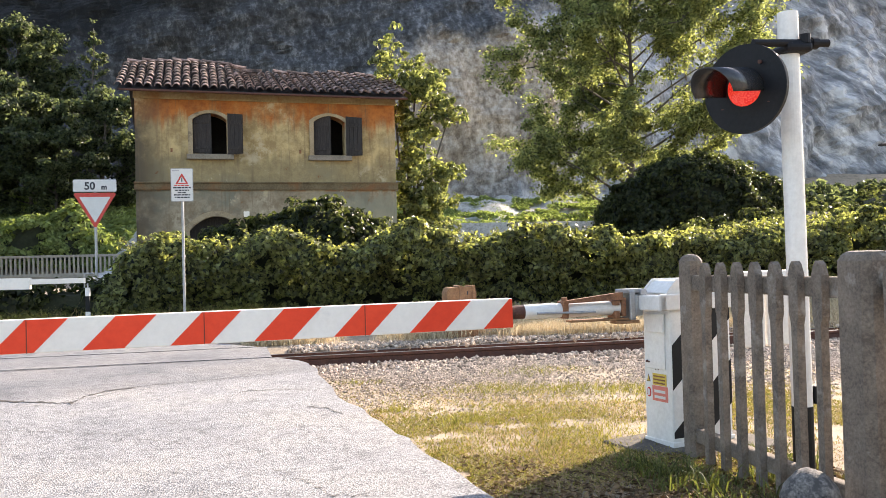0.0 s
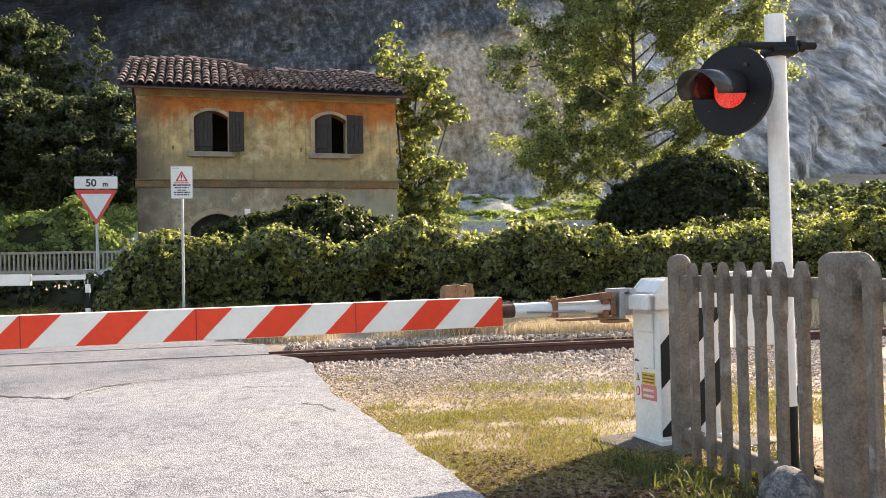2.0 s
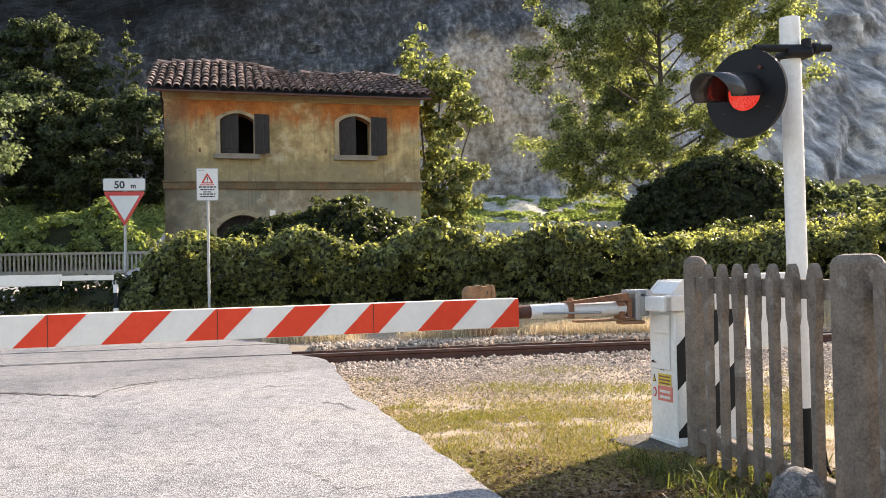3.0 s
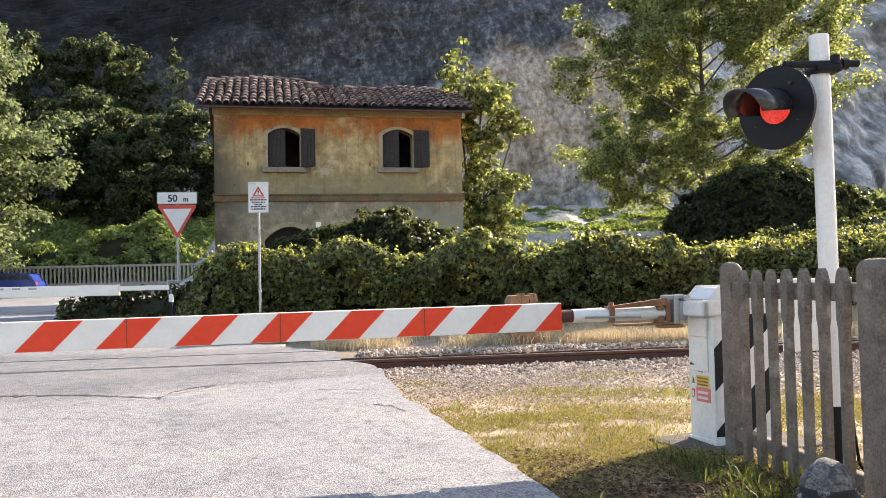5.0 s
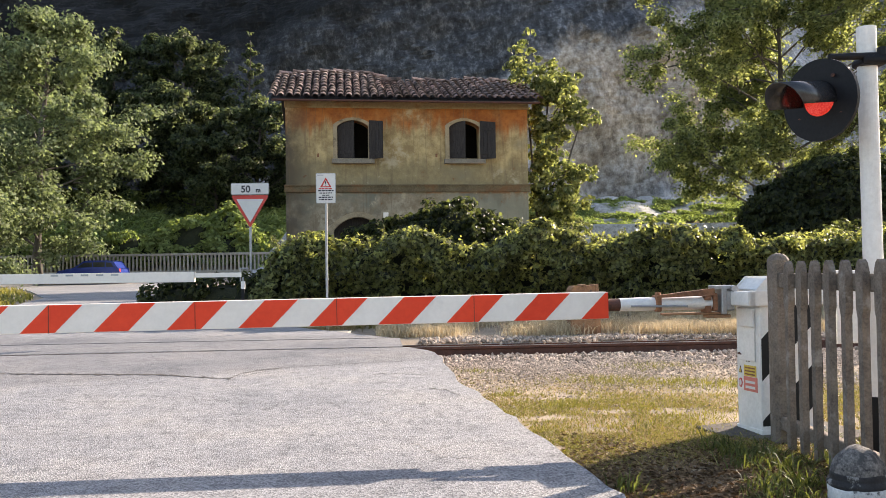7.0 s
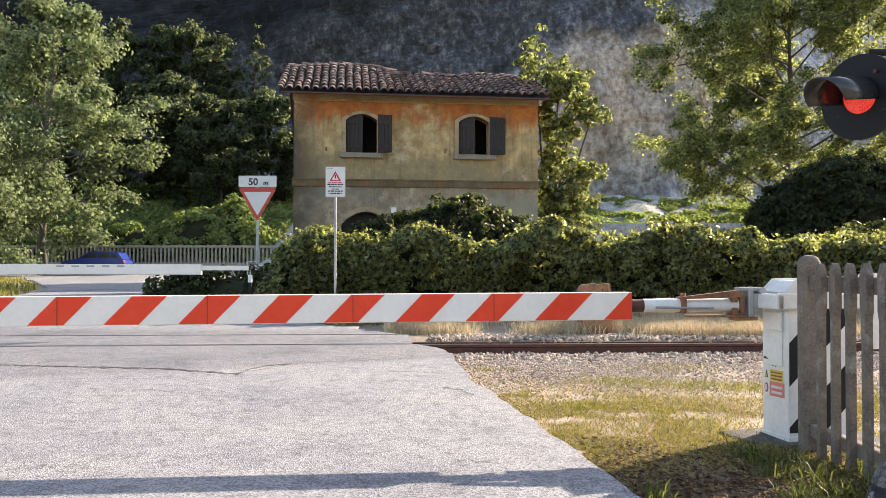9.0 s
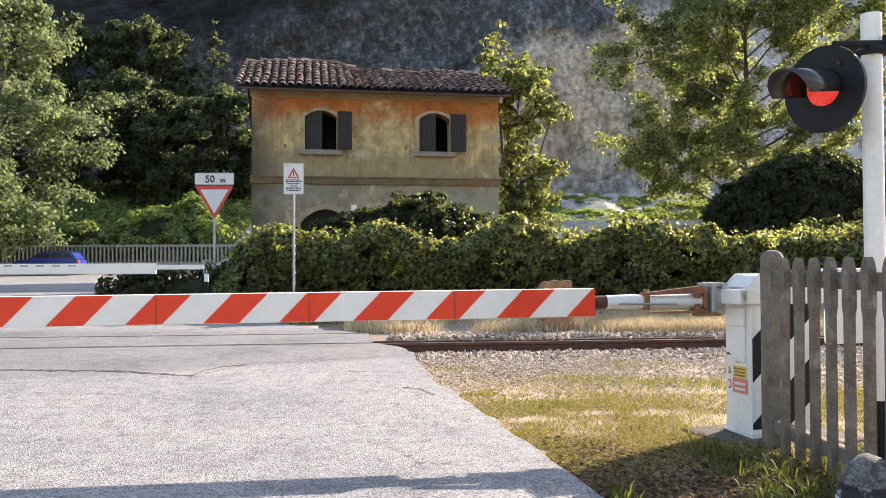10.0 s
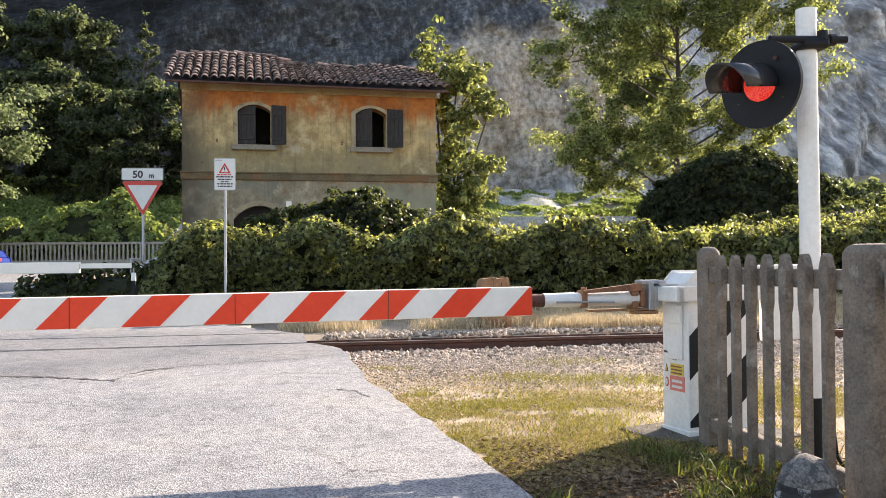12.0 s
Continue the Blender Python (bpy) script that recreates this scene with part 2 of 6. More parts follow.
# ---- mesh helpers ----
def part(name, bm, mat, parent=None, label="", smooth=False):
    """Links a bmesh as one mesh object under a thing or a part."""
    me = bpy.data.meshes.new(name)
    bmesh.ops.recalc_face_normals(bm, faces=bm.faces)
    bm.to_mesh(me)
    bm.free()
    me.materials.append(mat)
    if smooth:
        me.polygons.foreach_set("use_smooth", [True] * len(me.polygons))
    ob = new(name, me)
    ob.parent = parent
    if label:
        ob["label"] = label
    return ob


def raw(name, verts, faces, mat, parent=None, label="", smooth=False):
    """A mesh object straight from arrays."""
    me = bpy.data.meshes.new(name)
    me.from_pydata(verts, [], faces)
    me.update()
    me.materials.append(mat)
    if smooth:
        me.polygons.foreach_set("use_smooth", [True] * len(me.polygons))
    ob = new(name, me)
    ob.parent = parent
    if label:
        ob["label"] = label
    return ob


def empty(name, m, label, category, group="", kind=""):
    ob = new(name)
    ob.empty_display_size = 0.1
    ob.matrix_world = m
    return tagged(ob, label, category, group, kind)


def box(bm, lo, hi, bevel=0.0, m=None):
    """A box between two corners, with bevelled edges."""
    lo, hi = Vector(lo), Vector(hi)
    made = bmesh.ops.create_cube(bm, size=1.0)["verts"]
    bmesh.ops.scale(bm, vec=hi - lo, verts=made)
    bmesh.ops.translate(bm, vec=(lo + hi) / 2, verts=made)
    if bevel:
        edges = list({e for v in made for e in v.link_edges})
        res = bmesh.ops.bevel(bm, geom=edges, offset=bevel, segments=2, affect='EDGES', profile=0.5)
        made = list({v for f in res["faces"] for v in f.verts} | {v for v in made if v.is_valid})
    if m is not None:
        bmesh.ops.transform(bm, matrix=m, verts=made)
    return made


def cyl(bm, a, b, r1, r2=None, seg=16):
    """A round bar from a to b."""
    a, b = Vector(a), Vector(b)
    d = b - a
    m = Matrix.Translation((a + b) / 2) @ d.to_track_quat("Z", "Y").to_matrix().to_4x4()
    return bmesh.ops.create_cone(bm, cap_ends=True, segments=seg, radius1=r1, radius2=r1 if r2 is None else r2, depth=d.length, matrix=m)["verts"]


def tube(bm, pts, radii, seg=6):
    """A tapered bent tube."""
    rings = []
    for i, p in enumerate(pts):
        a, b = pts[max(0, i - 1)], pts[min(len(pts) - 1, i + 1)]
        q = (Vector(b) - Vector(a)).to_track_quat("Z", "Y")
        rings.append([bm.verts.new(Vector(p) + q @ Vector((math.cos(k * 2 * math.pi / seg) * radii[i], math.sin(k * 2 * math.pi / seg) * radii[i], 0))) for k in range(seg)])
    for r, s in zip(rings, rings[1:]):
        for k in range(seg):
            bm.faces.new((r[k], r[(k + 1) % seg], s[(k + 1) % seg], s[k]))
    bm.faces.new(rings[-1])


def prism(bm, outline, depth, m=None):
    """A flat outline in x and z, given depth along y."""
    front = [bm.verts.new((x, 0, z)) for x, z in outline]
    back = [bm.verts.new((x, depth, z)) for x, z in outline]
    bm.faces.new(front)
    bm.faces.new(back[::-1])
    n = len(outline)
    for i in range(n):
        bm.faces.new((front[i], front[(i + 1) % n], back[(i + 1) % n], back[i]))
    if m is not None:
        bmesh.ops.transform(bm, matrix=m, verts=front + back)


def leaves(name, points, outward, size, mat, parent=None, label="", long=1.5, lean=0.8, seed=1, fold=0.25):
    """Many small pointed leaves in one mesh: at each point one folded diamond, facing roughly outward."""
    rng = np.random.default_rng(seed)
    p = np.asarray(points, dtype=float)
    n = np.asarray(outward, dtype=float) + rng.normal(0, lean, p.shape)
    n /= np.linalg.norm(n, axis=1, keepdims=True) + 1e-9
    t = rng.normal(0, 1, p.shape)
    t -= n * (t * n).sum(1, keepdims=True)
    t /= np.linalg.norm(t, axis=1, keepdims=True) + 1e-9
    s = np.cross(n, t)
    w = (size * rng.uniform(0.6, 1.35, len(p)))[:, None]
    v = np.empty((len(p), 4, 3))
    v[:, 0] = p - t * w * long * 0.5
    v[:, 1] = p + s * w * 0.5 + n * w * fold
    v[:, 2] = p + t * w * long * 0.5
    v[:, 3] = p - s * w * 0.5 + n * w * fold
    me = bpy.data.meshes.new(name)
    k = len(p)
    me.vertices.add(4 * k)
    me.vertices.foreach_set("co", v.ravel())
    me.loops.add(6 * k)
    idx = np.arange(k)[:, None] * 4 + np.array([0, 1, 2, 0, 2, 3])
    me.loops.foreach_set("vertex_index", idx.ravel())
    me.polygons.add(2 * k)
    me.polygons.foreach_set("loop_start", np.arange(2 * k) * 3)
    me.polygons.foreach_set("loop_total", np.full(2 * k, 3))
    me.update(calc_edges=True)
    me.materials.append(mat)
    ob = new(name, me)
    ob.parent = parent
    if label:
        ob["label"] = label
    return ob


def blades(name, points, tall, wide, mat, parent=None, seed=1, lean=0.5):
    """Grass: at each point one bent blade of two pieces."""
    rng = np.random.default_rng(seed)
    p = np.asarray(points, dtype=float)
    k = len(p)
    a = rng.uniform(0, 2 * math.pi, k)
    side = np.stack([np.cos(a), np.sin(a), np.zeros(k)], 1)
    b = rng.uniform(0, 2 * math.pi, k)
    fall = np.stack([np.cos(b), np.sin(b), np.zeros(k)], 1) * rng.uniform(0.1, lean * 1.6, k)[:, None]
    h = (np.asarray(tall) * rng.uniform(0.5, 1.3, k))[:, None]
    up = np.array([0, 0, 1.0])
    v = np.empty((k, 5, 3))
    v[:, 0] = p - side * wide * 0.5
    v[:, 1] = p + side * wide * 0.5
    v[:, 2] = p + side * wide * 0.4 + (up * 0.6 + fall * 0.3) * h
    v[:, 3] = p - side * wide * 0.4 + (up * 0.6 + fall * 0.3) * h
    v[:, 4] = p + (up * 0.9 + fall) * h
    me = bpy.data.meshes.new(name)
    me.vertices.add(5 * k)
    me.vertices.foreach_set("co", v.ravel())
    me.loops.add(7 * k)
    idx = np.arange(k)[:, None] * 5 + np.array([0, 1, 2, 3, 3, 2, 4])
    me.loops.foreach_set("vertex_index", idx.ravel())
    me.polygons.add(2 * k)
    start = np.stack([np.arange(k) * 7, np.arange(k) * 7 + 4], 1)
    me.polygons.foreach_set("loop_start", start.ravel())
    me.polygons.foreach_set("loop_total", np.tile([4, 3], k))
    me.update(calc_edges=True)
    me.materials.append(mat)
    ob = new(name, me)
    ob.parent = parent
    return ob


# ---- ground, road, track ----
xs = sorted({*np.arange(-60, 80, 2.0), *np.arange(-12, 16, 0.5), -3000, -1200, -500, -250, -140, -90, 110, 160, 280, 600, 1300, 3000})
ys = sorted({*np.arange(-6, 24, 0.5), *np.arange(24, 130, 2.0), -3000, -1000, -300, -100, -40, -15, 160, 250, 500, 1200, 3000})
gv = [(x, y, height(x, y) + (noise.noise((x * 0.7, y * 0.7, 0)) * 0.03 if abs(x) < 20 and y < 24 else 0)) for y in ys for x in xs]
W = len(xs)
gf = [(j * W + i, j * W + i + 1, (j + 1) * W + i + 1, (j + 1) * W + i) for j in range(len(ys) - 1) for i in range(W - 1)]
tagged(raw("ground", gv, gf, SOIL, smooth=True), "dry earth and thin grass beside the track", "ground", kind="structure")


def road_height(y):
    return float(np.interp(y, (-400, 2, 7, 9, 11, 12, 15, 18, 22, 30, 48, 60), (-0.3, -0.045, -0.03, 0.04, 0.09, 0.108, 0.13, 0.36, 0.37, 0.44, 0.64, 0.8)))


def strip(name, left, right, lift, mat, label, steps=10, thick=0.15):
    """A paved sheet between two edge lines of equal length, lying on the land."""
    bm = bmesh.new()
    rows = []
    for (ax, ay), (bx, by) in zip(left, right):
        rows.append([bm.verts.new((ax + (bx - ax) * k / steps, ay + (by - ay) * k / steps,
                                   road_height(ay + (by - ay) * k / steps) + lift)) for k in range(steps + 1)])
    top = []
    for r, s in zip(rows, rows[1:]):
        for k in range(steps):
            top.append(bm.faces.new((r[k], r[k + 1], s[k + 1], s[k])))
    ex = bmesh.ops.extrude_face_region(bm, geom=top)
    bmesh.ops.translate(bm, vec=(0, 0, -thick), verts=[g for g in ex["geom"] if isinstance(g, bmesh.types.BMVert)])
    return tagged(part(name, bm, mat), label, "road", kind="structure")


def track_y(x, row=0.0):
    return 12.05 + 0.085 * (x - 1.0) + row


def edge_x(y):
    """The ragged right-hand edge of the near road."""
    base = float(np.interp(y, (-6, 4.5, 5.5, 6.8, 8.4, 8.8, 10.6, 11.2, 11.6, 12.0, 15.0), (2.75, 2.28, 2.13, 1.89, 1.54, 1.37, 1.16, 1.06, 0.85, 0.5, 0.5)))
    return base + 0.05 * noise.noise((y * 2.3, 0, 0)) + 0.03 * noise.noise((y * 7.1, 4, 0))


near_ys = [-6, -3, 0, 2, 3] + [3.5 + 0.15 * i for i in range(54)]
near_ys = [y for y in near_ys if y < 11.75]
near_ys.append(11.8)
skew = [max(0.0, (y - 8.0) / 3.8) for y in near_ys]
strip("road_near", [(-9.0, y + k * (track_y(-9.0) - 0.05 - 11.8)) for y, k in zip(near_ys, skew)],
      [(edge_x(y), y + k * (track_y(edge_x(y)) - 0.05 - 11.8)) for y, k in zip(near_ys, skew)], 0.0, ASPHALT, "pale worn asphalt road with cracks up to the track", steps=16)
strip("road_crossing", [(-9.0, track_y(-9) + 0.08), (-9.0, track_y(-9, 1.455))], [(0.6, track_y(0.6) + 0.08), (0.45, track_y(0.45, 1.455))], 0.0, ASPHALT, "asphalt infill between the rails of the crossing", steps=12)
strip("road_far", [(-6.8, track_y(-6.8, 1.545)), (-8.2, 17.5), (-9.8, 21), (-12.3, 28), (-17.5, 37), (-26, 46), (-60, 49)],
      [(0.3, track_y(0.3, 1.545)), (-2.6, 16.3), (-5.0, 20), (-8.6, 28), (-12.4, 36), (-13.5, 48), (-60, 52)], 0.0, ASPHALT, "pale asphalt road bending away beyond the track", steps=8)


def rail(row, lift, name):
    """One flat-bottomed rail on the track's line."""
    thing = empty(name, Matrix.Identity(4), "rust-brown steel rail on grey ballast", "rail", "rails of the track")
    prof = [(-0.07, 0.0), (0.07, 0.0), (0.07, 0.014), (0.012, 0.035), (0.009, 0.125), (0.035, 0.14), (0.035, 0.172), (-0.035, 0.172), (-0.035, 0.14), (-0.009, 0.125), (-0.012, 0.035), (-0.07, 0.014)]
    ang = math.atan(0.085)
    for lo, hi in ((-26, -6), (-6, 10), (10, 40)):
        bm = bmesh.new()
        prism(bm, prof, hi - lo - 0.008)
        m = Matrix.Translation((lo, track_y(lo, row), lift)) @ Matrix.Rotation(ang - math.pi / 2, 4, 'Z')
        bmesh.ops.transform(bm, matrix=m, verts=bm.verts)
        part("rail_length", bm, RAIL, thing)
        bm = bmesh.new()
        box(bm, (-0.03, 0, 0.1725), (0.03, hi - lo - 0.008, 0.1755), 0, m)
        part("running_surface", bm, RAIL_TOP, thing, "worn bright running surface")
    return thing


rail(0.0, -0.07, "rail")
rail(1.5, -0.175, "rail")


def crack(line, width, seed):
    """A dark broken crack in the road surface."""
    rng = np.random.default_rng(seed)
    bm = bmesh.new()
    pts = []
    for (ax, ay), (bx, by) in zip(line, line[1:]):
        n = max(2, int(math.hypot(bx - ax, by - ay) / 0.035))
        pts += [(ax + (bx - ax) * k / n + rng.normal(0, 0.012), ay + (by - ay) * k / n + rng.normal(0, 0.022)) for k in range(n)]
    rows = []
    for x, y in pts:
        w = width * rng.uniform(0.4, 2.2)
        z = road_height(y) + 0.004
        rows.append((bm.verts.new((x, y - w / 2, z)), bm.verts.new((x, y + w / 2, z))))
    for (a, b), (c, d) in zip(rows, rows[1:]):
        bm.faces.new((a, c, d, b))
    return tagged(part("road_crack", bm, CRACK), "dark open crack in the asphalt", "crack", kind="structure")


CRACK = material("crack_dirt", (0.03, 0.027, 0.025), (0.09, 0.08, 0.07), 20.0, 1.0, 0.2, 60.0)
crack([(-4.2, 9.9), (-3.0, 9.75), (-1.82, 9.62), (-1.46, 9.45), (-1.0, 9.25), (-1.0, 9.55), (-0.87, 9.85), (-0.6, 10.07)], 0.05, 1)
crack([(-0.9, 9.5), (-0.6, 10.07), (-0.23, 10.2), (0.43, 10.45), (0.84, 10.56)], 0.014, 2)
crack([(0.42, 9.45), (0.7, 9.5), (1.0, 9.42), (1.1, 9.3)], 0.014, 3)
crack([(1.1, 8.55), (1.28, 8.42), (1.38, 8.18)], 0.018, 4)
crack([(-2.6, 8.5), (-1.4, 8.3), (-0.4, 7.9), (0.3, 7.4)], 0.006, 5)
crack([(-0.1, 8.3), (0.25, 7.9), (0.6, 7.4)], 0.005, 6)
crack([(0.9, 6.6), (1.15, 6.2), (1.25, 5.9), (1.5, 5.8)], 0.007, 7)
crack([(-1.2, 9.25), (-1.9, 8.95), (-2.8, 8.9)], 0.007, 8)

# ---- pale scree below the rock face ----
bm = bmesh.new()
sx = np.arange(2.0, 92.0, 0.8)
sy = np.arange(58.4, 92.0, 0.8)
rows = [[bm.verts.new((x, y, height(x, y) + 0.25 + 0.5 * noise.fractal(Vector((x * 0.3, y * 0.3, 8)), 0.9, 2.0, 4) + 0.12 * noise.noise((x * 1.9, y * 1.9, 1)))) for x in sx] for y in sy]
for r, s in zip(rows, rows[1:]):
    for k in range(len(r) - 1):
        bm.faces.new((r[k], r[k + 1], s[k + 1], s[k]))
tagged(part("scree", bm, SCREE), "pale broken limestone scree with grass", "scree", kind="structure")
bm = bmesh.new()
box(bm, (2.0, 57.9, 2.0), (92.0, 58.5, 4.05), 0.04)
for v in bm.verts:
    v.co.z += 0.2 * noise.noise((v.co.x * 0.3, 0, 0))
tagged(part("retaining_wall", bm, SCREE), "low pale stone retaining wall below the scree", "wall", kind="structure")
bm = bmesh.new()
rows = [[bm.verts.new((x, y, height(x, y) + 0.2 + max(0.0, 1.0 - abs(x + 8.0) / 3.0) * (y - 46) * 0.42 + 0.35 * noise.fractal(Vector((x * 0.7, y * 0.7, 3)), 0.9, 2.0, 4))) for x in np.arange(-11.0, -4.9, 0.4)] for y in np.arange(46.5, 56.0, 0.5)]
for r, s in zip(rows, rows[1:]):
    for k in range(len(r) - 1):
        bm.faces.new((r[k], r[k + 1], s[k + 1], s[k]))
tagged(part("rubble_bank", bm, SCREE), "pale crumbling rock bank beside the house", "rock bank", kind="structure")


# ---- the keeper's house ----
def plaster():
    """Ochre limewash, orange under the eaves, grey and worn below the string course."""
    m = bpy.data.materials.new("ochre_plaster")
    m.use_nodes = True
    nt = m.node_tree
    bsdf = nt.nodes["Principled BSDF"]
    geo = nt.nodes.new("ShaderNodeNewGeometry")
    sep = nt.nodes.new("ShaderNodeSeparateXYZ")
    nt.links.new(geo.outputs["Position"], sep.inputs[0])
    big = node(nt, "ShaderNodeTexNoise", Scale=0.9, Detail=6.0, Roughness=0.62)
    small = node(nt, "ShaderNodeTexNoise", Scale=3.2, Detail=8.0, Roughness=0.72)
    run = node(nt, "ShaderNodeTexNoise", Scale=1.0, Detail=5.0, Roughness=0.6)
    mp = nt.nodes.new("ShaderNodeMapping")
    mp.inputs["Scale"].default_value = (4.0, 1.0, 0.5)
    nt.links.new(geo.outputs["Position"], mp.inputs[0])
    nt.links.new(mp.outputs[0], run.inputs["Vector"])
    for n in (big, small):
        nt.links.new(geo.outputs["Position"], n.inputs["Vector"])

    def math2(op, a, b):
        n = nt.nodes.new("ShaderNodeMath")
        n.operation = op
        for k, v in enumerate((a, b)):
            if isinstance(v, (int, float)):
                n.inputs[k].default_value = v
            else:
                nt.links.new(v, n.inputs[k])
        return n.outputs[0]

    def ranged(v, lo, hi):
        n = nt.nodes.new("ShaderNodeMapRange")
        n.interpolation_type = 'SMOOTHSTEP'
        n.inputs["From Min"].default_value = lo
        n.inputs["From Max"].default_value = hi
        nt.links.new(v, n.inputs[0])
        return n.outputs[0]

    def mixed(fac, a, b):
        n = nt.nodes.new("ShaderNodeMixRGB")
        nt.links.new(fac, n.inputs[0])
        for k, v in ((1, a), (2, b)):
            if isinstance(v, tuple):
                n.inputs[k].default_value = (*v, 1)
            else:
                nt.links.new(v, n.inputs[k])
        return n.outputs[0]

    wobble = math2('ADD', sep.outputs["Z"], math2('MULTIPLY', math2('SUBTRACT', run.outputs["Fac"], 0.5), 1.3))
    ochre = mixed(ranged(small.outputs["Fac"], 0.35, 0.65), (0.31, 0.212, 0.094), (0.57, 0.425, 0.205))
    ochre = mixed(ranged(big.outputs["Fac"], 0.5, 0.72), ochre, (0.33, 0.275, 0.17))
    orange = mixed(ranged(small.outputs["Fac"], 0.3, 0.7), (0.27, 0.075, 0.016), (0.50, 0.17, 0.038))
    lower = mixed(ranged(small.outputs["Fac"], 0.35, 0.65), (0.22, 0.165, 0.10), (0.36, 0.295, 0.20))
    lower = mixed(ranged(big.outputs["Fac"], 0.45, 0.62), lower, (0.19, 0.18, 0.13))
    col = mixed(math2('MULTIPLY', ranged(wobble, 4.72, 5.15), ranged(big.outputs["Fac"], 0.25, 0.55)), ochre, orange)
    low = ranged(wobble, 3.9, 4.3)
    col = mixed(math2('MULTIPLY', math2('SUBTRACT', 1.0, low), 0.6), col, (0.20, 0.165, 0.09))
    col = mixed(ranged(sep.outputs["Z"], 3.30, 3.27), col, lower)
    brown = math2('MULTIPLY', ranged(math2('ABSOLUTE', math2('SUBTRACT', sep.outputs["Z"], 3.27), 0.0), 0.10, 0.0), ranged(run.outputs["Fac"], 0.45, 0.6))
    col = mixed(brown, col, (0.30, 0.13, 0.05))
    chips = math2('MULTIPLY', ranged(small.outputs["Fac"], 0.60, 0.64), ranged(math2('ABSOLUTE', math2('SUBTRACT', wobble, 3.35), 0.0), 0.9, 0.2))
    col = mixed(chips, col, (0.44, 0.36, 0.23))
    pits = math2('MULTIPLY', ranged(small.outputs["Fac"], 0.37, 0.33), ranged(wobble, 4.3, 3.7))
    col = mixed(pits, col, (0.24, 0.11, 0.045))
    pale = math2('MULTIPLY', math2('MULTIPLY', ranged(sep.outputs["X"], 0.6, 1.6), ranged(wobble, 3.25, 3.05)), 0.7)
    col = mixed(pale, col, (0.25, 0.245, 0.175))
    grime = math2('MULTIPLY', ranged(sep.outputs["X"], -2.2, -3.2), ranged(big.outputs["Fac"], 0.3, 0.55))
    col = mixed(grime, col, (0.09, 0.07, 0.045))
    thin = node(nt, "ShaderNodeTexNoise", Scale=1.0, Detail=6.0, Roughness=0.7)
    mp2 = nt.nodes.new("ShaderNodeMapping")
    mp2.inputs["Scale"].default_value = (9.0, 2.0, 0.45)
    nt.links.new(geo.outputs["Position"], mp2.inputs[0])
    nt.links.new(mp2.outputs[0], thin.inputs["Vector"])
    col = mixed(math2('MULTIPLY', ranged(thin.outputs["Fac"], 0.52, 0.68), 0.55), col, (0.15, 0.105, 0.06))
    bare = math2('MULTIPLY', ranged(big.outputs["Fac"], 0.44, 0.36), ranged(small.outputs["Fac"], 0.45, 0.58))
    col = mixed(math2('MULTIPLY', bare, 0.7), col, (0.50, 0.42, 0.29))
    nt.links.new(col, bsdf.inputs["Base Color"])
    bsdf.inputs["Roughness"].default_value = 0.95
    bp = node(nt, "ShaderNodeBump", Strength=0.5, Distance=0.03)
    nt.links.new(small.outputs["Fac"], bp.inputs["Height"])
    nt.links.new(bp.outputs[0], bsdf.inputs["Normal"])
    return m


PLASTER = plaster()
STRING = material("stained_string_course", (0.085, 0.06, 0.03), (0.19, 0.145, 0.08), 2.5, 0.95, 0.4, 25.0, stain=(0.20, 0.085, 0.03), stain_scale=1.3, stain_from=0.5)
WINDOW_STONE = material("weathered_window_stone", (0.17, 0.145, 0.11), (0.31, 0.265, 0.205), 3.0, 0.9, 0.4, 40.0, stain=(0.11, 0.09, 0.07), stain_scale=3.0, stain_from=0.55)
SURROUND = material("limewashed_surround", (0.27, 0.20, 0.115), (0.44, 0.345, 0.215), 3.0, 0.9, 0.4, 40.0, stain=(0.16, 0.12, 0.075), stain_scale=4.0, stain_from=0.55)
CREAM = material("cream_limewash", (0.24, 0.17, 0.085), (0.38, 0.29, 0.16), 2.0, 0.95, 0.3, 20.0, stain=(0.26, 0.12, 0.04), stain_scale=1.6, stain_from=0.5)
HX0, HX1, HY0, HY1, EAVE = -3.24, 3.25, 23.0, 28.2, 5.72
RIDGE_Y = 25.6


def arched(x0, x1, z0, spring, rise, n=10):
    """An opening with a flat segmental arch, as a list of x, z."""
    pts = [(x0, z0), (x1, z0)]
    for k in range(n + 1):
        u = k / n
        pts.append((x1 + (x0 - x1) * u, spring + rise * math.sin(math.pi * u) ** 0.8))
    return pts


def pierced(bm, outline, holes, depth, y):
    """A wall with openings: an outline and holes in x and z, given thickness."""
    edges = []
    for loop in (outline, *holes):
        vs = [bm.verts.new((x, y, z)) for x, z in loop]
        edges += [bm.edges.new((vs[i], vs[(i + 1) % len(vs)])) for i in range(len(vs))]
    res = bmesh.ops.triangle_fill(bm, edges=edges, use_beauty=True, use_dissolve=False)
    faces = [f for f in res["geom"] if isinstance(f, bmesh.types.BMFace)]
    ex = bmesh.ops.extrude_face_region(bm, geom=faces)
    bmesh.ops.translate(bm, vec=(0, depth, 0), verts=[g for g in ex["geom"] if isinstance(g, bmesh.types.BMVert)])


house = empty("house", Matrix.Translation((0.05, HY0, 0)) @ Matrix.Rotation(radians(8), 4, 'Z'), "abandoned two-storey ochre plaster railway house with clay tile roof", "house")
HB = Matrix.Translation((0, -HY0, 0))


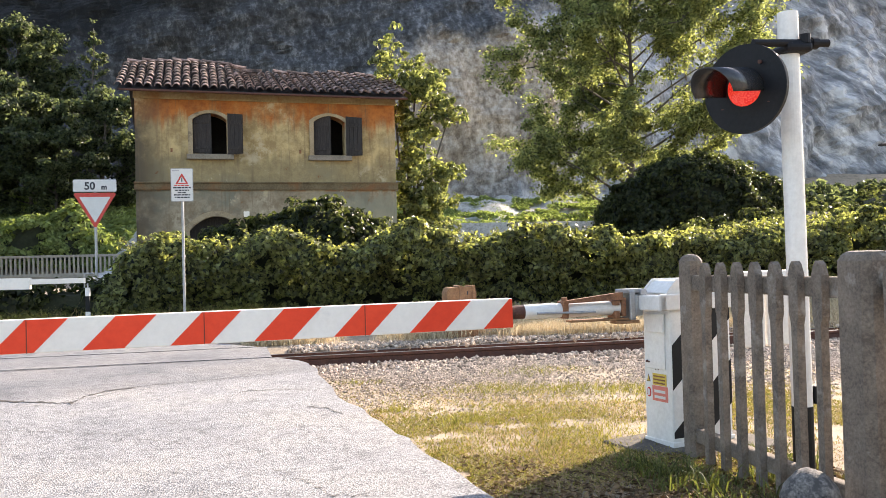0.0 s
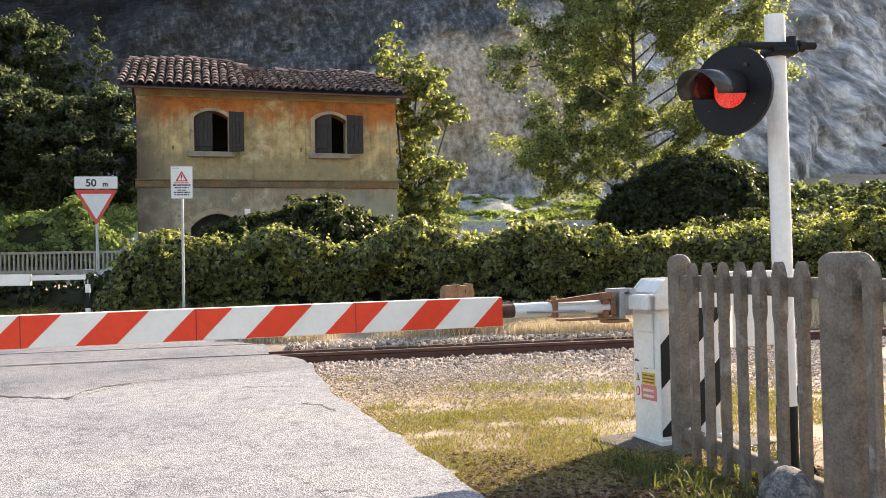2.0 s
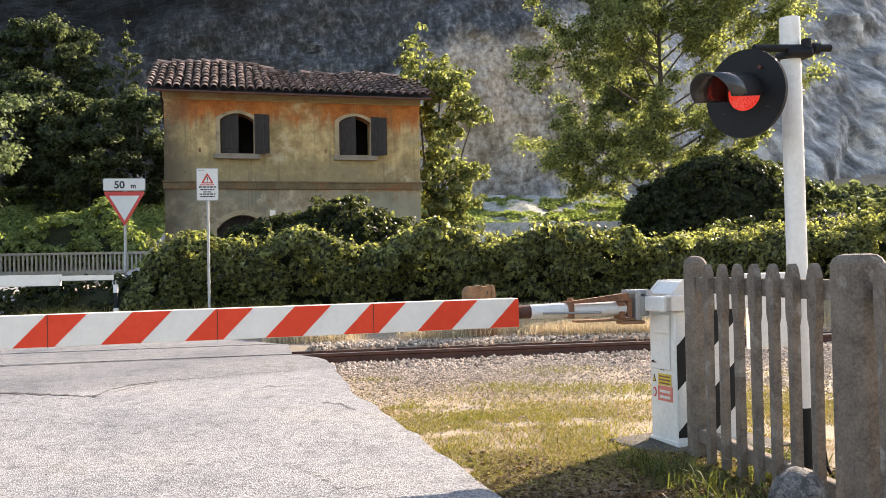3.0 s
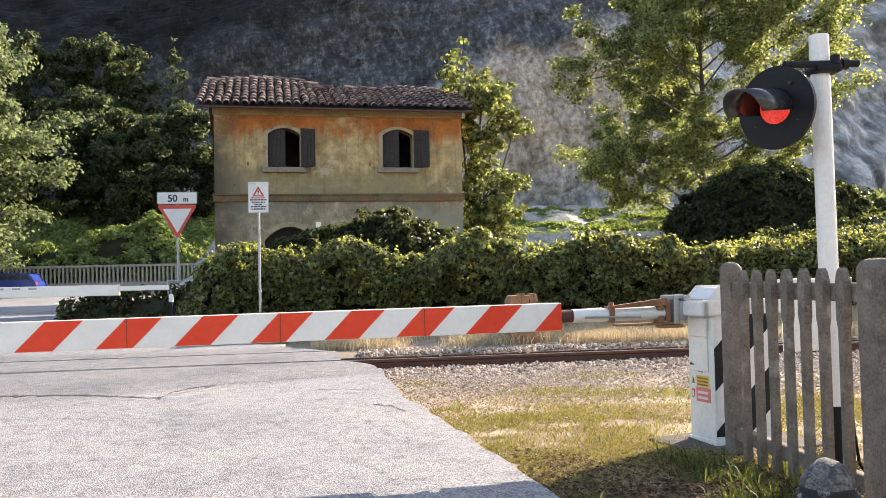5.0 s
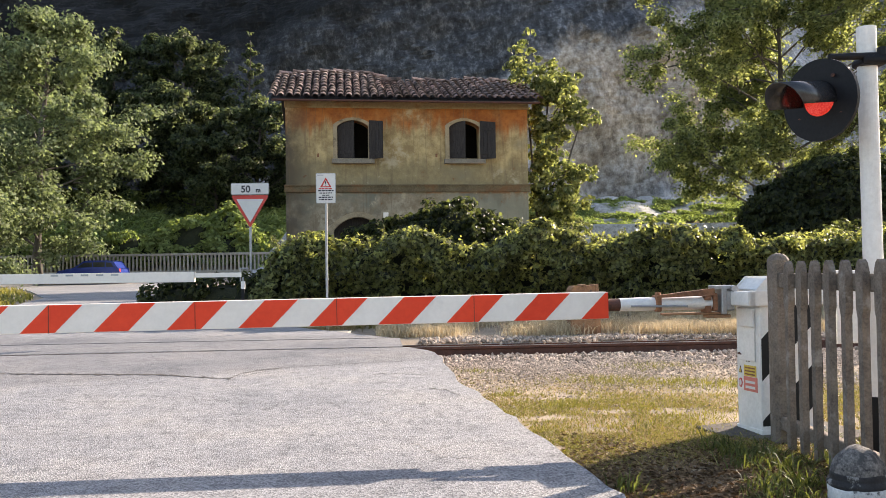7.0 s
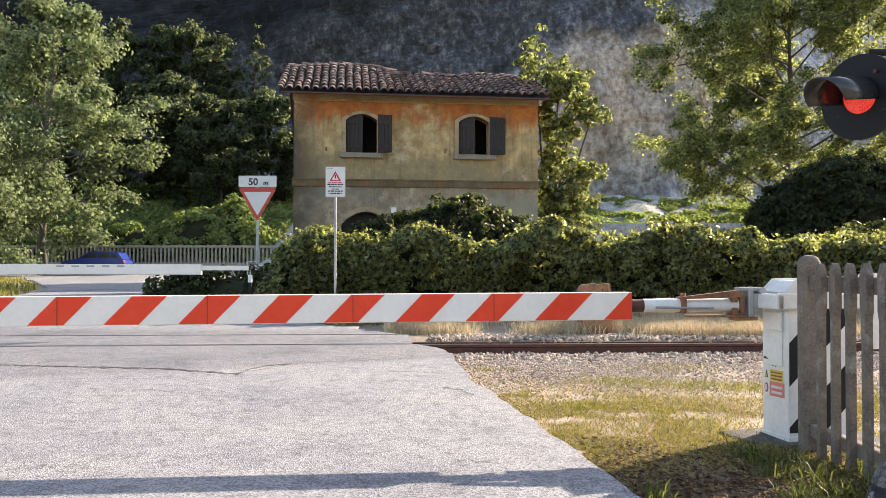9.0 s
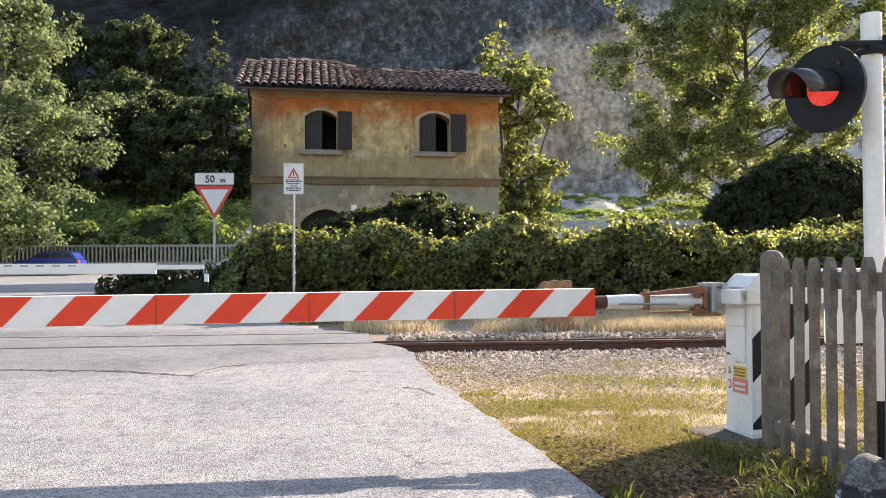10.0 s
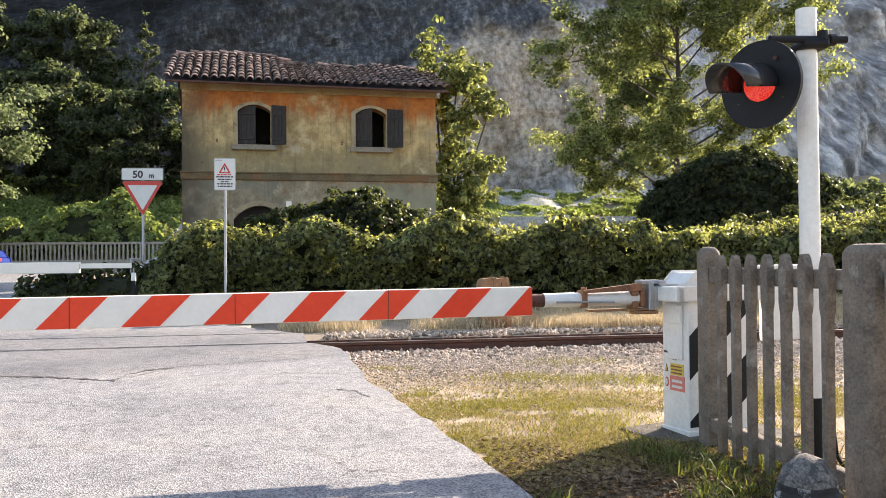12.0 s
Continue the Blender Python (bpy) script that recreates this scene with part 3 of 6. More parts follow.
def hpart(name, bm, mat, parent=None, label="", smooth=False):
    """A part of the house, built in world places."""
    bmesh.ops.transform(bm, matrix=HB, verts=bm.verts)
    return part(name, bm, mat, parent or house, label, smooth)


WINDOWS = [(-1.89, -1.07), (1.10, 1.91)]
DOOR = (-2.0, -0.72)
bm = bmesh.new()
pierced(bm, [(HX0, 0.0), (HX1, 0.0), (HX1, EAVE), (HX0, EAVE)],
        [arched(a, b, 4.14, 5.0, 0.16) for a, b in WINDOWS] + [arched(*DOOR, 0.35, 2.25, 0.34)], 0.4, HY0)
hpart("front_wall", bm, PLASTER, label="stained ochre and orange plaster front wall")
bm = bmesh.new()
box(bm, (HX0, HY0 + 0.4, 0), (HX0 + 0.4, HY1, EAVE))
hpart("side_wall", bm, PLASTER)
bm = bmesh.new()
box(bm, (HX1 - 0.4, HY0 + 0.4, 0), (HX1, HY1, EAVE))
hpart("side_wall", bm, PLASTER)
bm = bmesh.new()
box(bm, (HX0 + 0.4, HY1 - 0.4, 0), (HX1 - 0.4, HY1, EAVE))
hpart("back_wall", bm, PLASTER)
bm = bmesh.new()
box(bm, (HX0 + 0.4, HY0 + 0.4, 3.2), (HX1 - 0.4, HY1 - 0.4, 3.4))
hpart("upper_floor", bm, DARK_ROOM)
bm = bmesh.new()
box(bm, (HX0 + 0.4, HY0 + 0.4, 5.5), (HX1 - 0.4, HY1 - 0.4, 5.6))
box(bm, (HX0 + 0.42, HY0 + 1.5, 3.4), (HX1 - 0.42, HY0 + 1.55, 5.5))
hpart("inner_partition", bm, DARK_ROOM)
for x in (HX0, HX1 - 0.4):
    bm = bmesh.new()
    prism(bm, [(0, 0), (HY1 - HY0, 0), (RIDGE_Y - HY0, 0.9)], 0.4, Matrix.Translation((x, HY0, EAVE)) @ Matrix(((0, 1, 0, 0), (1, 0, 0, 0), (0, 0, 1, 0), (0, 0, 0, 1))))
    hpart("gable", bm, PLASTER)
bm = bmesh.new()
box(bm, (HX0 - 0.04, HY0 - 0.05, 3.24), (HX1 + 0.04, HY0 - 0.002, 3.44), 0.015)
box(bm, (HX0 - 0.05, HY0 - 0.075, 3.40), (HX1 + 0.05, HY0 - 0.002, 3.445), 0.01)
hpart("string_course", bm, STRING, label="brown-stained plaster string course")
bm = bmesh.new()
box(bm, (HX0 - 0.03, HY0 - 0.05, 5.48), (HX1 + 0.03, HY0 - 0.002, EAVE), 0.015)
hpart("eaves_band", bm, CREAM, label="pale plaster band below the eaves")


def shutter(m, w, h, parent, seed):
    """A plank shutter with two ledges and a slanted top."""
    top = [(0, 0), (w, 0), (w, h), (0, h * 1.07)] if seed % 2 else [(0, 0), (w, 0), (w, h * 1.07), (0, h)]
    bm = bmesh.new()
    prism(bm, top, 0.035, m)
    leaf = hpart("shutter", bm, WOOD, parent, "grey weathered wooden shutter")
    for k in range(4):
        bm = bmesh.new()
        box(bm, (w * k / 4 + 0.006, -0.012, 0.03), (w * (k + 1) / 4 - 0.006, -0.001, h * 0.985), 0.003, m)
        hpart("plank", bm, WOOD, leaf)
    for z in (0.12, h * 0.78):
        bm = bmesh.new()
        box(bm, (0.02, -0.03, z), (w - 0.02, -0.013, z + 0.07), 0.004, m)
        hpart("ledge", bm, WOOD, leaf)


for i, (a, b) in enumerate(WINDOWS):
    win = empty("window", house.matrix_world @ Matrix.Translation(((a + b) / 2, 0, 4.0)), "", "")
    win.parent = house
    win.matrix_basis = Matrix.Identity(4)
    bm = bmesh.new()
    outer, inner = arched(a - 0.11, b + 0.11, 4.12, 5.04, 0.19), arched(a, b, 4.12, 5.0, 0.16)
    pierced(bm, outer, [[(x, z + (0.02 if k < 2 else 0)) for k, (x, z) in enumerate(inner)]], 0.06, HY0 - 0.05)
    hpart("window_frame", bm, SURROUND, win, "pale stone surround with a flat arch")
    bm = bmesh.new()
    box(bm, (a - 0.15, HY0 - 0.13, 4.0), (b + 0.16, HY0 - 0.003, 4.125), 0.012)
    hpart("sill", bm, WINDOW_STONE, win, "thick stone sill")
    shutter(Matrix.Translation((a + 0.01, HY0 + 0.06, 4.15)) @ Matrix.Rotation(radians(-8 - 6 * i), 4, 'Z'), 0.44, 0.97, win, 2 * i)
    shutter(Matrix.Translation((b + 0.02, HY0 - 0.06, 4.12)) @ Matrix.Rotation(radians(-40 + 8 * i), 4, 'Z'), 0.44, 0.97, win, 2 * i + 1)

bm = bmesh.new()
pierced(bm, arched(DOOR[0] - 0.13, DOOR[1] + 0.13, 0.3, 2.3, 0.42), [[(x, max(z, 0.32)) for x, z in arched(*DOOR, 0.33, 2.25, 0.34)]], 0.05, HY0 - 0.045)
hpart("door_surround", bm, SURROUND, label="arched stone door surround")
bm = bmesh.new()
box(bm, (DOOR[0], HY0 + 0.3, 0.35), (DOOR[1], HY0 + 0.36, 2.6))
hpart("door", bm, WOOD, label="dark boarded door")
bm = bmesh.new()
box(bm, (-0.70, HY0 - 0.10, 2.56), (-0.56, HY0 - 0.002, 2.70), 0.01)
hpart("wall_lamp", bm, WHITE_FILM, label="small white wall box")
for x in (-2.42, 0.72):
    bm = bmesh.new()
    box(bm, (x, HY0 - 0.04, 4.18), (x + 0.05, HY0 - 0.002, 4.27), 0.005)
    hpart("shutter_hook", bm, RUST)


def roof_z(x, u):
    """Height of the front slope at u from eave (0) to ridge (1), with the sag of the old timbers."""
    lift = float(np.interp(x, (-3.7, -2.2, -1.0, -0.4, 0.3, 1.2, 2.2, 3.6), (-0.16, -0.04, -0.12, -0.32, -0.28, -0.32, -0.2, -0.34)))
    return EAVE - 0.04 + u * (1.42 + lift)


EAVE_Y = 22.58
roof = empty("roof", Matrix.Identity(4), "", "")
roof.parent = house
roof.matrix_basis = Matrix.Identity(4)
bm = bmesh.new()
cols = np.linspace(-3.6, 3.52, 25)
for side in (0, 1):
    rows = []
    for u in np.linspace(0, 1, 6):
        y = EAVE_Y + 0.03 + (RIDGE_Y - EAVE_Y) * u if side == 0 else 28.6 - (28.6 - RIDGE_Y) * u
        rows.append([bm.verts.new((x, y, roof_z(x, u) - 0.05)) for x in cols])
    for r, s in zip(rows, rows[1:]):
        for k in range(len(cols) - 1):
            bm.faces.new((r[k], r[k + 1], s[k + 1], s[k]))
ex = bmesh.ops.extrude_face_region(bm, geom=bm.faces[:])
bmesh.ops.translate(bm, vec=(0, 0, -0.045), verts=[g for g in ex["geom"] if isinstance(g, bmesh.types.BMVert)])
hpart("roof_deck", bm, WOOD, roof, "dark old roof boards")
bm = bmesh.new()
cyl(bm, (-3.55, EAVE_Y - 0.05, 5.60), (3.5, EAVE_Y - 0.05, 5.58), 0.03, seg=10)
hpart("gutter", bm, RAIL, roof, "dark rusty metal gutter")
bm = bmesh.new()
box(bm, (-0.6, 25.3, 6.92), (0.0, 25.7, 7.02), 0.01, None)
bmesh.ops.translate(bm, vec=(0, 0, -0.16), verts=bm.verts)
hpart("ridge_slab", bm, TILE, roof)


def tile_mesh():
    """One bent clay tile, wide end towards the eave."""
    bm = bmesh.new()
    n = 6
    rings = []
    for y, r, dz in ((0.0, 0.098, 0.03), (0.42, 0.078, 0.0)):
        rings.append([bm.verts.new((math.cos(math.pi * k / n) * r, y, math.sin(math.pi * k / n) * r * 0.85 + dz)) for k in range(n + 1)]
                     + [bm.verts.new((math.cos(math.pi * k / n) * (r - 0.014), y, math.sin(math.pi * k / n) * (r - 0.014) * 0.85 + dz)) for k in range(n, -1, -1)])
    a, b = rings
    k = len(a)
    for i in range(k):
        bm.faces.new((a[i], a[(i + 1) % k], b[(i + 1) % k], b[i]))
    for i in range(n):
        bm.faces.new((a[i], a[i + 1], a[k - 2 - i], a[k - 1 - i]))
    me = bpy.data.meshes.new("roof_tile")
    bmesh.ops.recalc_face_normals(bm, faces=bm.faces)
    bm.to_mesh(me)
    bm.free()
    me.materials.append(TILE)
    return me


# ---- level crossing furniture ----
def fence():
    """Concrete picket fence panel between two posts, standing on the verge."""
    d = Vector((0.05, -1.0, 0)).normalized()
    ang = math.atan2(d.y, d.x)
    o = Vector((3.59, 6.22, -0.10))
    thing = empty("fence", Matrix.Translation(o) @ Matrix.Rotation(ang, 4, 'Z'), "grey weathered concrete picket fence beside the road", "fence")

    def post(s, w, dp, top, chamfer, side=0.0):
        bm = bmesh.new()
        rings = []
        for z, k in ((-0.25, 0.0), (top - 0.045, 0.0), (top - 0.02, 0.012), (top - 0.006, 0.028), (top, 0.05)):
            a, b, c = w / 2 - k, dp / 2 - k, chamfer * (1 - k * 8)
            plan = [(-a + c, -b), (a - c, -b), (a, -b + c), (a, b - c), (a - c, b), (-a + c, b), (-a, b - c), (-a, -b + c)]
            rings.append([bm.verts.new((s + px, py + side, z)) for px, py in plan])
        for r, q in zip(rings, rings[1:]):
            for n in range(8):
                bm.faces.new((r[n], r[(n + 1) % 8], q[(n + 1) % 8], q[n]))
        bm.faces.new(rings[0])
        bm.faces.new(rings[-1])
        part("post", bm, CONCRETE, thing)

    post(-0.18, 0.13, 0.12, 1.325, 0.022)
    post(1.49, 0.22, 0.178, 1.31, 0.034, -0.022)
    post(3.05, 0.13, 0.12, 1.33, 0.022)
    for lo, hi in ((-0.12, 1.39), (1.59, 2.99)):
        bm = bmesh.new()
        box(bm, (lo, -0.03, 1.09), (hi, 0.025, 1.19), 0.012)
        part("top_rail", bm, CONCRETE, thing)
        bm = bmesh.new()
        box(bm, (lo, -0.035, 0.13), (hi, 0.03, 0.22), 0.012)
        part("bottom_rail", bm, CONCRETE, thing)
    ps = [0.095 + 0.1845 * k for k in range(7)] + [1.70 + 0.1845 * k for k in range(7)]
    for k, s in enumerate(ps):
        w = 0.046
        tilt = random.uniform(-0.006, 0.006)
        bm = bmesh.new()
        out = [(-w / 2, 0.02), (w / 2, 0.02), (w / 2, 0.95), (w / 2 + 0.014, 1.0), (w / 2 + 0.014, 1.20), (w / 2 - 0.004, 1.25), (w / 2 - 0.022, 1.268),
               (-w / 2 + 0.022, 1.268), (-w / 2 + 0.004, 1.25), (-w / 2 - 0.014, 1.20), (-w / 2 - 0.014, 1.0), (-w / 2, 0.95)]
        prism(bm, [(x + tilt * z, z) for x, z in out], 0.042, Matrix.Translation((s, -0.074, 0)))
        bmesh.ops.bevel(bm, geom=bm.edges[:], offset=0.007, segments=1, affect='EDGES', clamp_overlap=True)
        part("picket", bm, CONCRETE, thing)
    return thing


fence()


def bollard():
    thing = empty("bollard", Matrix.Translation((3.29, 4.64, -0.1)) @ pose(0, 0, 0, 3, -4, 0) @ Matrix.Diagonal((0.86, 0.86, 0.97, 1)), "granite bollard with worn white and black bands", "bollard")

    def ring(name, zs, mat, label):
        bm = bmesh.new()
        prof = lambda z: (0.17 - 0.02 * z if z < 0.24 else 0.145 * math.sqrt(max(0.0, 1 - ((z - 0.24) / 0.155) ** 2)) + 0.002)
        pts = np.linspace(zs[0], zs[1], 8)
        tube(bm, [(0, 0, z) for z in pts], [prof(z) for z in pts], 24)
        for v in bm.verts:
            v.co += v.co.normalized() * (0.016 * noise.noise(v.co * 9) + 0.007 * noise.noise(v.co * 31))
        part(name, bm, mat, thing, label, smooth=True)

    ring("white_band", (0.0, 0.215), WHITE_WORN, "flaking white painted band")
    ring("black_band", (0.215, 0.275), BLACK_WORN, "flaking black painted band")
    ring("stone_cap", (0.275, 0.393), GRANITE, "rounded speckled granite top")


GRANITE = material("granite", (0.03, 0.03, 0.03), (0.29, 0.262, 0.235), 32.0, 0.9, 0.5, 95.0, stain=(0.07, 0.066, 0.062), stain_scale=22.0, stain_from=0.5, stain_to=0.6)
BLACK_WORN = material("flaking_black", (0.008, 0.008, 0.009), (0.03, 0.03, 0.032), 12.0, 0.7, 0.3, 60.0, stain=(0.26, 0.25, 0.24), stain_scale=11.0, stain_from=0.54, stain_to=0.6)
WHITE_WORN = material("flaking_white", (0.45, 0.45, 0.44), (0.72, 0.72, 0.70), 8.0, 0.7, 0.3, 60.0, stain=(0.12, 0.12, 0.12), stain_scale=14.0, stain_from=0.56, stain_to=0.6)
SIGN_RED = material("sign_red", (0.50, 0.03, 0.02), (0.58, 0.045, 0.03), 2.0, 0.4, 0.0, 10.0)
SIGN_WHITE = material("sign_white", (0.58, 0.57, 0.54), (0.66, 0.65, 0.62), 2.0, 0.4, 0.0, 10.0, stain=(0.52, 0.52, 0.5), stain_scale=4.0, stain_from=0.6, stain_to=0.9)
YELLOW = material("yellow_sticker", (0.62, 0.42, 0.05), (0.72, 0.5, 0.1), 3.0, 0.5, 0.0, 20.0)
PINK = material("faded_red_sticker", (0.62, 0.16, 0.12), (0.72, 0.24, 0.19), 3.0, 0.5, 0.0, 20.0)
INK = material("ink", (0.02, 0.02, 0.025), (0.04, 0.04, 0.05), 3.0, 0.6, 0.0, 20.0)
bollard()


def barrier_machine():
    """The barrier's drive cabinet: tapered white body, cap, side yoke, striped face."""
    M = Matrix.Translation((3.445, 6.90, -0.10)) @ Matrix.Rotation(radians(17), 4, 'Z') @ Matrix.Diagonal((0.93, 0.58, 1, 1))
    thing = empty("barrier_machine", M, "white barrier drive cabinet with black stripes on a concrete slab", "barrier machine")
    bm = bmesh.new()
    box(bm, (-0.30, -1.0, -0.12), (0.75, 0.22, 0.055), 0.02, pose(0, 0, 0, 1.5, -1, 4))
    part("slab", bm, SLAB, thing, "broken concrete footing slab")
    bm = bmesh.new()
    box(bm, (0.0, -0.50, 0.05), (0.56, 0.0, 1.06), 0.02)
    part("body", bm, WHITE, thing)
    bm = bmesh.new()
    box(bm, (-0.008, -0.512, 0.03), (0.568, 0.012, 0.075), 0.006)
    part("foot_flange", bm, WHITE, thing)
    bm = bmesh.new()
    prism(bm, [(-0.01, 1.06), (0.57, 1.06), (0.52, 1.125), (0.49, 1.15), (0.09, 1.15), (0.06, 1.125)], 0.46, Matrix.Translation((0, -0.48, 0)))
    bmesh.ops.bevel(bm, geom=bm.edges[:], offset=0.015, segments=2, affect='EDGES', clamp_overlap=True)
    part("cap", bm, WHITE, thing, "white sloping cap")
    bm = bmesh.new()
    box(bm, (-0.012, -0.40, 0.55), (0.0, -0.06, 0.93), 0.006)
    door = part("door", bm, WHITE, thing, "white access flap")
    bm = bmesh.new()
    cyl(bm, (-0.03, -0.10, 0.60), (-0.01, -0.10, 0.60), 0.008, seg=8)
    cyl(bm, (-0.028, -0.10, 0.60), (-0.028, -0.16, 0.597), 0.005, seg=6)
    part("latch", bm, RAIL, door)
    bm = bmesh.new()
    box(bm, (-0.035, -0.42, 0.80), (-0.012, -0.12, 0.93), 0.008)
    part("hinge_cover", bm, WHITE, thing)
    # yoke that carries the boom round the cabinet
    for y0, y1 in ((-0.56, -0.52), (0.02, 0.06)):
        bm = bmesh.new()
        box(bm, (-0.12, y0, 0.955), (0.70, y1, 1.065), 0.012)
        part("yoke_arm", bm, WHITE, thing)
    bm = bmesh.new()
    box(bm, (-0.13, -0.56, 0.955), (-0.055, 0.06, 1.06), 0.012)
    part("yoke_bridge", bm, WHITE, thing)
    bm = bmesh.new()
    box(bm, (0.62, -0.555, 1.10), (1.36, -0.50, 1.20), 0.012)
    part("counterweight_arm", bm, WHITE, thing)
    for x in (0.70, 0.95):
        bm = bmesh.new()
        box(bm, (x, -0.50, 0.66), (x + 0.22, -0.42, 1.10), 0.015)
        part("counterweight", bm, WHITE, thing, "white painted counterweight plate")
    # black stripes on the face towards the traffic
    for k in range(3):
        z = 0.42 + 0.58 * (k - 1)
        bm = bmesh.new()
        x0, x1 = 0.004, 0.556
        prism(bm, [(x0, z), (x1, z + 0.46), (x1, z + 0.76), (x0, z + 0.30)], 0.004, Matrix.Translation((0, -0.5045, 0)))
        for cut, way in ((0.10, -1), (1.05, 1)):
            bmesh.ops.bisect_plane(bm, geom=bm.verts[:] + bm.edges[:] + bm.faces[:], plane_co=(0, 0, cut), plane_no=(0, 0, way), clear_outer=True)
        part("stripe", bm, BLACK, thing, "black diagonal stripe")
    # stickers on the flank
    bm = bmesh.new()
    box(bm, (-0.0045, -0.40, 0.44), (-0.0005, -0.16, 0.52))
    st = part("sticker", bm, YELLOW, thing, "yellow warning sticker")
    for k in range(3):
        bm = bmesh.new()
        box(bm, (-0.007, -0.38, 0.45 + 0.023 * k), (-0.005, -0.18, 0.460 + 0.023 * k))
        part("text_bar", bm, RUST, st)
    bm = bmesh.new()
    box(bm, (-0.0045, -0.42, 0.333), (-0.0005, -0.15, 0.436))
    st = part("sticker", bm, PINK, thing, "faded red warning sticker")
    for k in range(2):
        bm = bmesh.new()
        box(bm, (-0.007, -0.38, 0.352 + 0.038 * k), (-0.005, -0.19, 0.370 + 0.038 * k))
        part("text_bar", bm, SIGN_WHITE, st)
    for z, mat, inner in ((0.475, RAIL, YELLOW), (0.385, SIGN_RED, SIGN_WHITE)):
        bm = bmesh.new()
        cyl(bm, (-0.0045, -0.085, z), (-0.0005, -0.085, z), 0.034, seg=3 if mat is RAIL else 20)
        rg = part("pictogram", bm, mat, thing)
        bm = bmesh.new()
        cyl(bm, (-0.007, -0.085, z), (-0.005, -0.085, z), 0.024, seg=3 if mat is RAIL else 20)
        part("pictogram_field", bm, inner, rg)
    for y in (-0.22, -0.27):
        bm = bmesh.new()
        cyl(bm, (-0.01, y, 0.55), (0.0, y, 0.55), 0.006, seg=8)
        part("bolt", bm, RAIL, thing)
    return thing


barrier_machine()


def boom():
    """The closed boom: a square striped tube, its root pipe and rusty clamp."""
    a = Vector((3.36, 6.80, 0.878))
    d = Vector((-0.985, -0.118, -0.012)).normalized()
    ang = math.atan2(d.y, d.x)
    M = Matrix.Translation(a) @ Matrix.Rotation(ang, 4, 'Z') @ Matrix.Rotation(radians(0.35), 4, 'Y')
    thing = empty("barrier_boom", M, "lowered red and white striped barrier boom across the road", "barrier boom")
    s0, s1, h, dp = 0.913, 9.5, 0.096, 0.05
    bm = bmesh.new()
    box(bm, (s0, -dp, -h), (s1, dp, h), 0.006)
    part("beam", bm, WHITE_FILM, thing, "white sheet metal beam")
    # the traffic side is +y here
    pitch, wide, slant, k = 0.479, 0.225, 0.182, 0
    s = s0
    while s < s1 - 0.3:
        out = [(s, h - 0.003), (s + wide, h - 0.003), (s + wide + slant, -h + 0.003), (s + slant, -h + 0.003)]
        if k == 0:
            out = [(s0 + 0.002, -h + 0.003), (s0 + 0.002, h - 0.003), (s0 + 0.02, h - 0.003), (s0 + 0.202, -h + 0.003)]
        bm = bmesh.new()
        prism(bm, out, 0.003, Matrix.Translation((0, dp + 0.0005, 0)))
        part("red_stripe", bm, RED, thing, "red reflective stripe")
        s += pitch if k else 0.282
        k += 1
    for s in (1.885, 2.846, 3.807, 4.768, 5.729, 6.69):
        bm = bmesh.new()
        box(bm, (s - 0.002, dp, -h), (s + 0.002, dp + 0.005, h))
        part("joint", bm, RAIL, thing, "thin dark joint between panels")
    bm = bmesh.new()
    cyl(bm, (0.82, 0, 0.0), (0.94, 0, 0.0), 0.045, seg=18)
    part("bare_pipe", bm, RAIL, thing, "bare brown steel pipe end")
    bm = bmesh.new()
    cyl(bm, (0.12, 0, 0.0), (0.82, 0, 0.0), 0.048, seg=20)
    cyl(bm, (0.60, 0, 0.0), (0.80, 0, 0.0), 0.052, 0.047, seg=20)
    part("root_pipe", bm, WHITE, thing, "flaking white painted pipe")
    bm = bmesh.new()
    prism(bm, [(0.13, 0.055), (0.13, 0.105), (0.20, 0.10), (0.56, 0.062), (0.56, 0.045)], 0.04, Matrix.Translation((0, 0.03, 0)))
    part("brace", bm, RUST, thing, "rusty orange brace plate")
    bm = bmesh.new()
    box(bm, (0.52, -0.055, -0.055), (0.56, 0.06, 0.06), 0.008)
    cyl(bm, (0.54, 0.03, 0.06), (0.54, 0.03, 0.085), 0.02, seg=10)
    part("pipe_clamp", bm, RUST, thing, "rusty pipe clamp with bolt")
    bm = bmesh.new()
    box(bm, (0.10, -0.05, -0.06), (0.135, 0.06, 0.07), 0.01)
    box(bm, (0.15, -0.055, -0.07), (0.19, 0.06, -0.02), 0.006)
    box(bm, (0.15, -0.05, 0.02), (0.20, 0.065, 0.05), 0.006)
    part("hinge_clamp", bm, RUST, thing)
    bm = bmesh.new()
    box(bm, (0.02, -0.05, -0.085), (0.50, 0.04, -0.07), 0.004)
    box(bm, (0.0, -0.06, -0.11), (0.17, 0.05, -0.088), 0.005)
    part("lower_plate", bm, BLOCK, thing, "brown weathered steel carrier plate")
    bm = bmesh.new()
    box(bm, (0.03, -0.06, -0.085), (0.075, 0.06, 0.115), 0.01)
    box(bm, (-0.03, -0.05, -0.06), (0.03, 0.05, 0.085), 0.01)
    cyl(bm, (-0.02, -0.03, 0.10), (-0.02, 0.08, 0.10), 0.024, seg=12)
    box(bm, (-0.02, -0.05, 0.095), (0.13, 0.05, 0.125), 0.006)
    part("hinge_block", bm, GALV, thing, "grey steel hinge block")
    bm = bmesh.new()
    cyl(bm, (0.33, 0.06, -0.02), (0.75, 0.07, -0.01), 0.008, seg=8)
    part("spring_rod", bm, GALV, thing)
    return thing


boom()


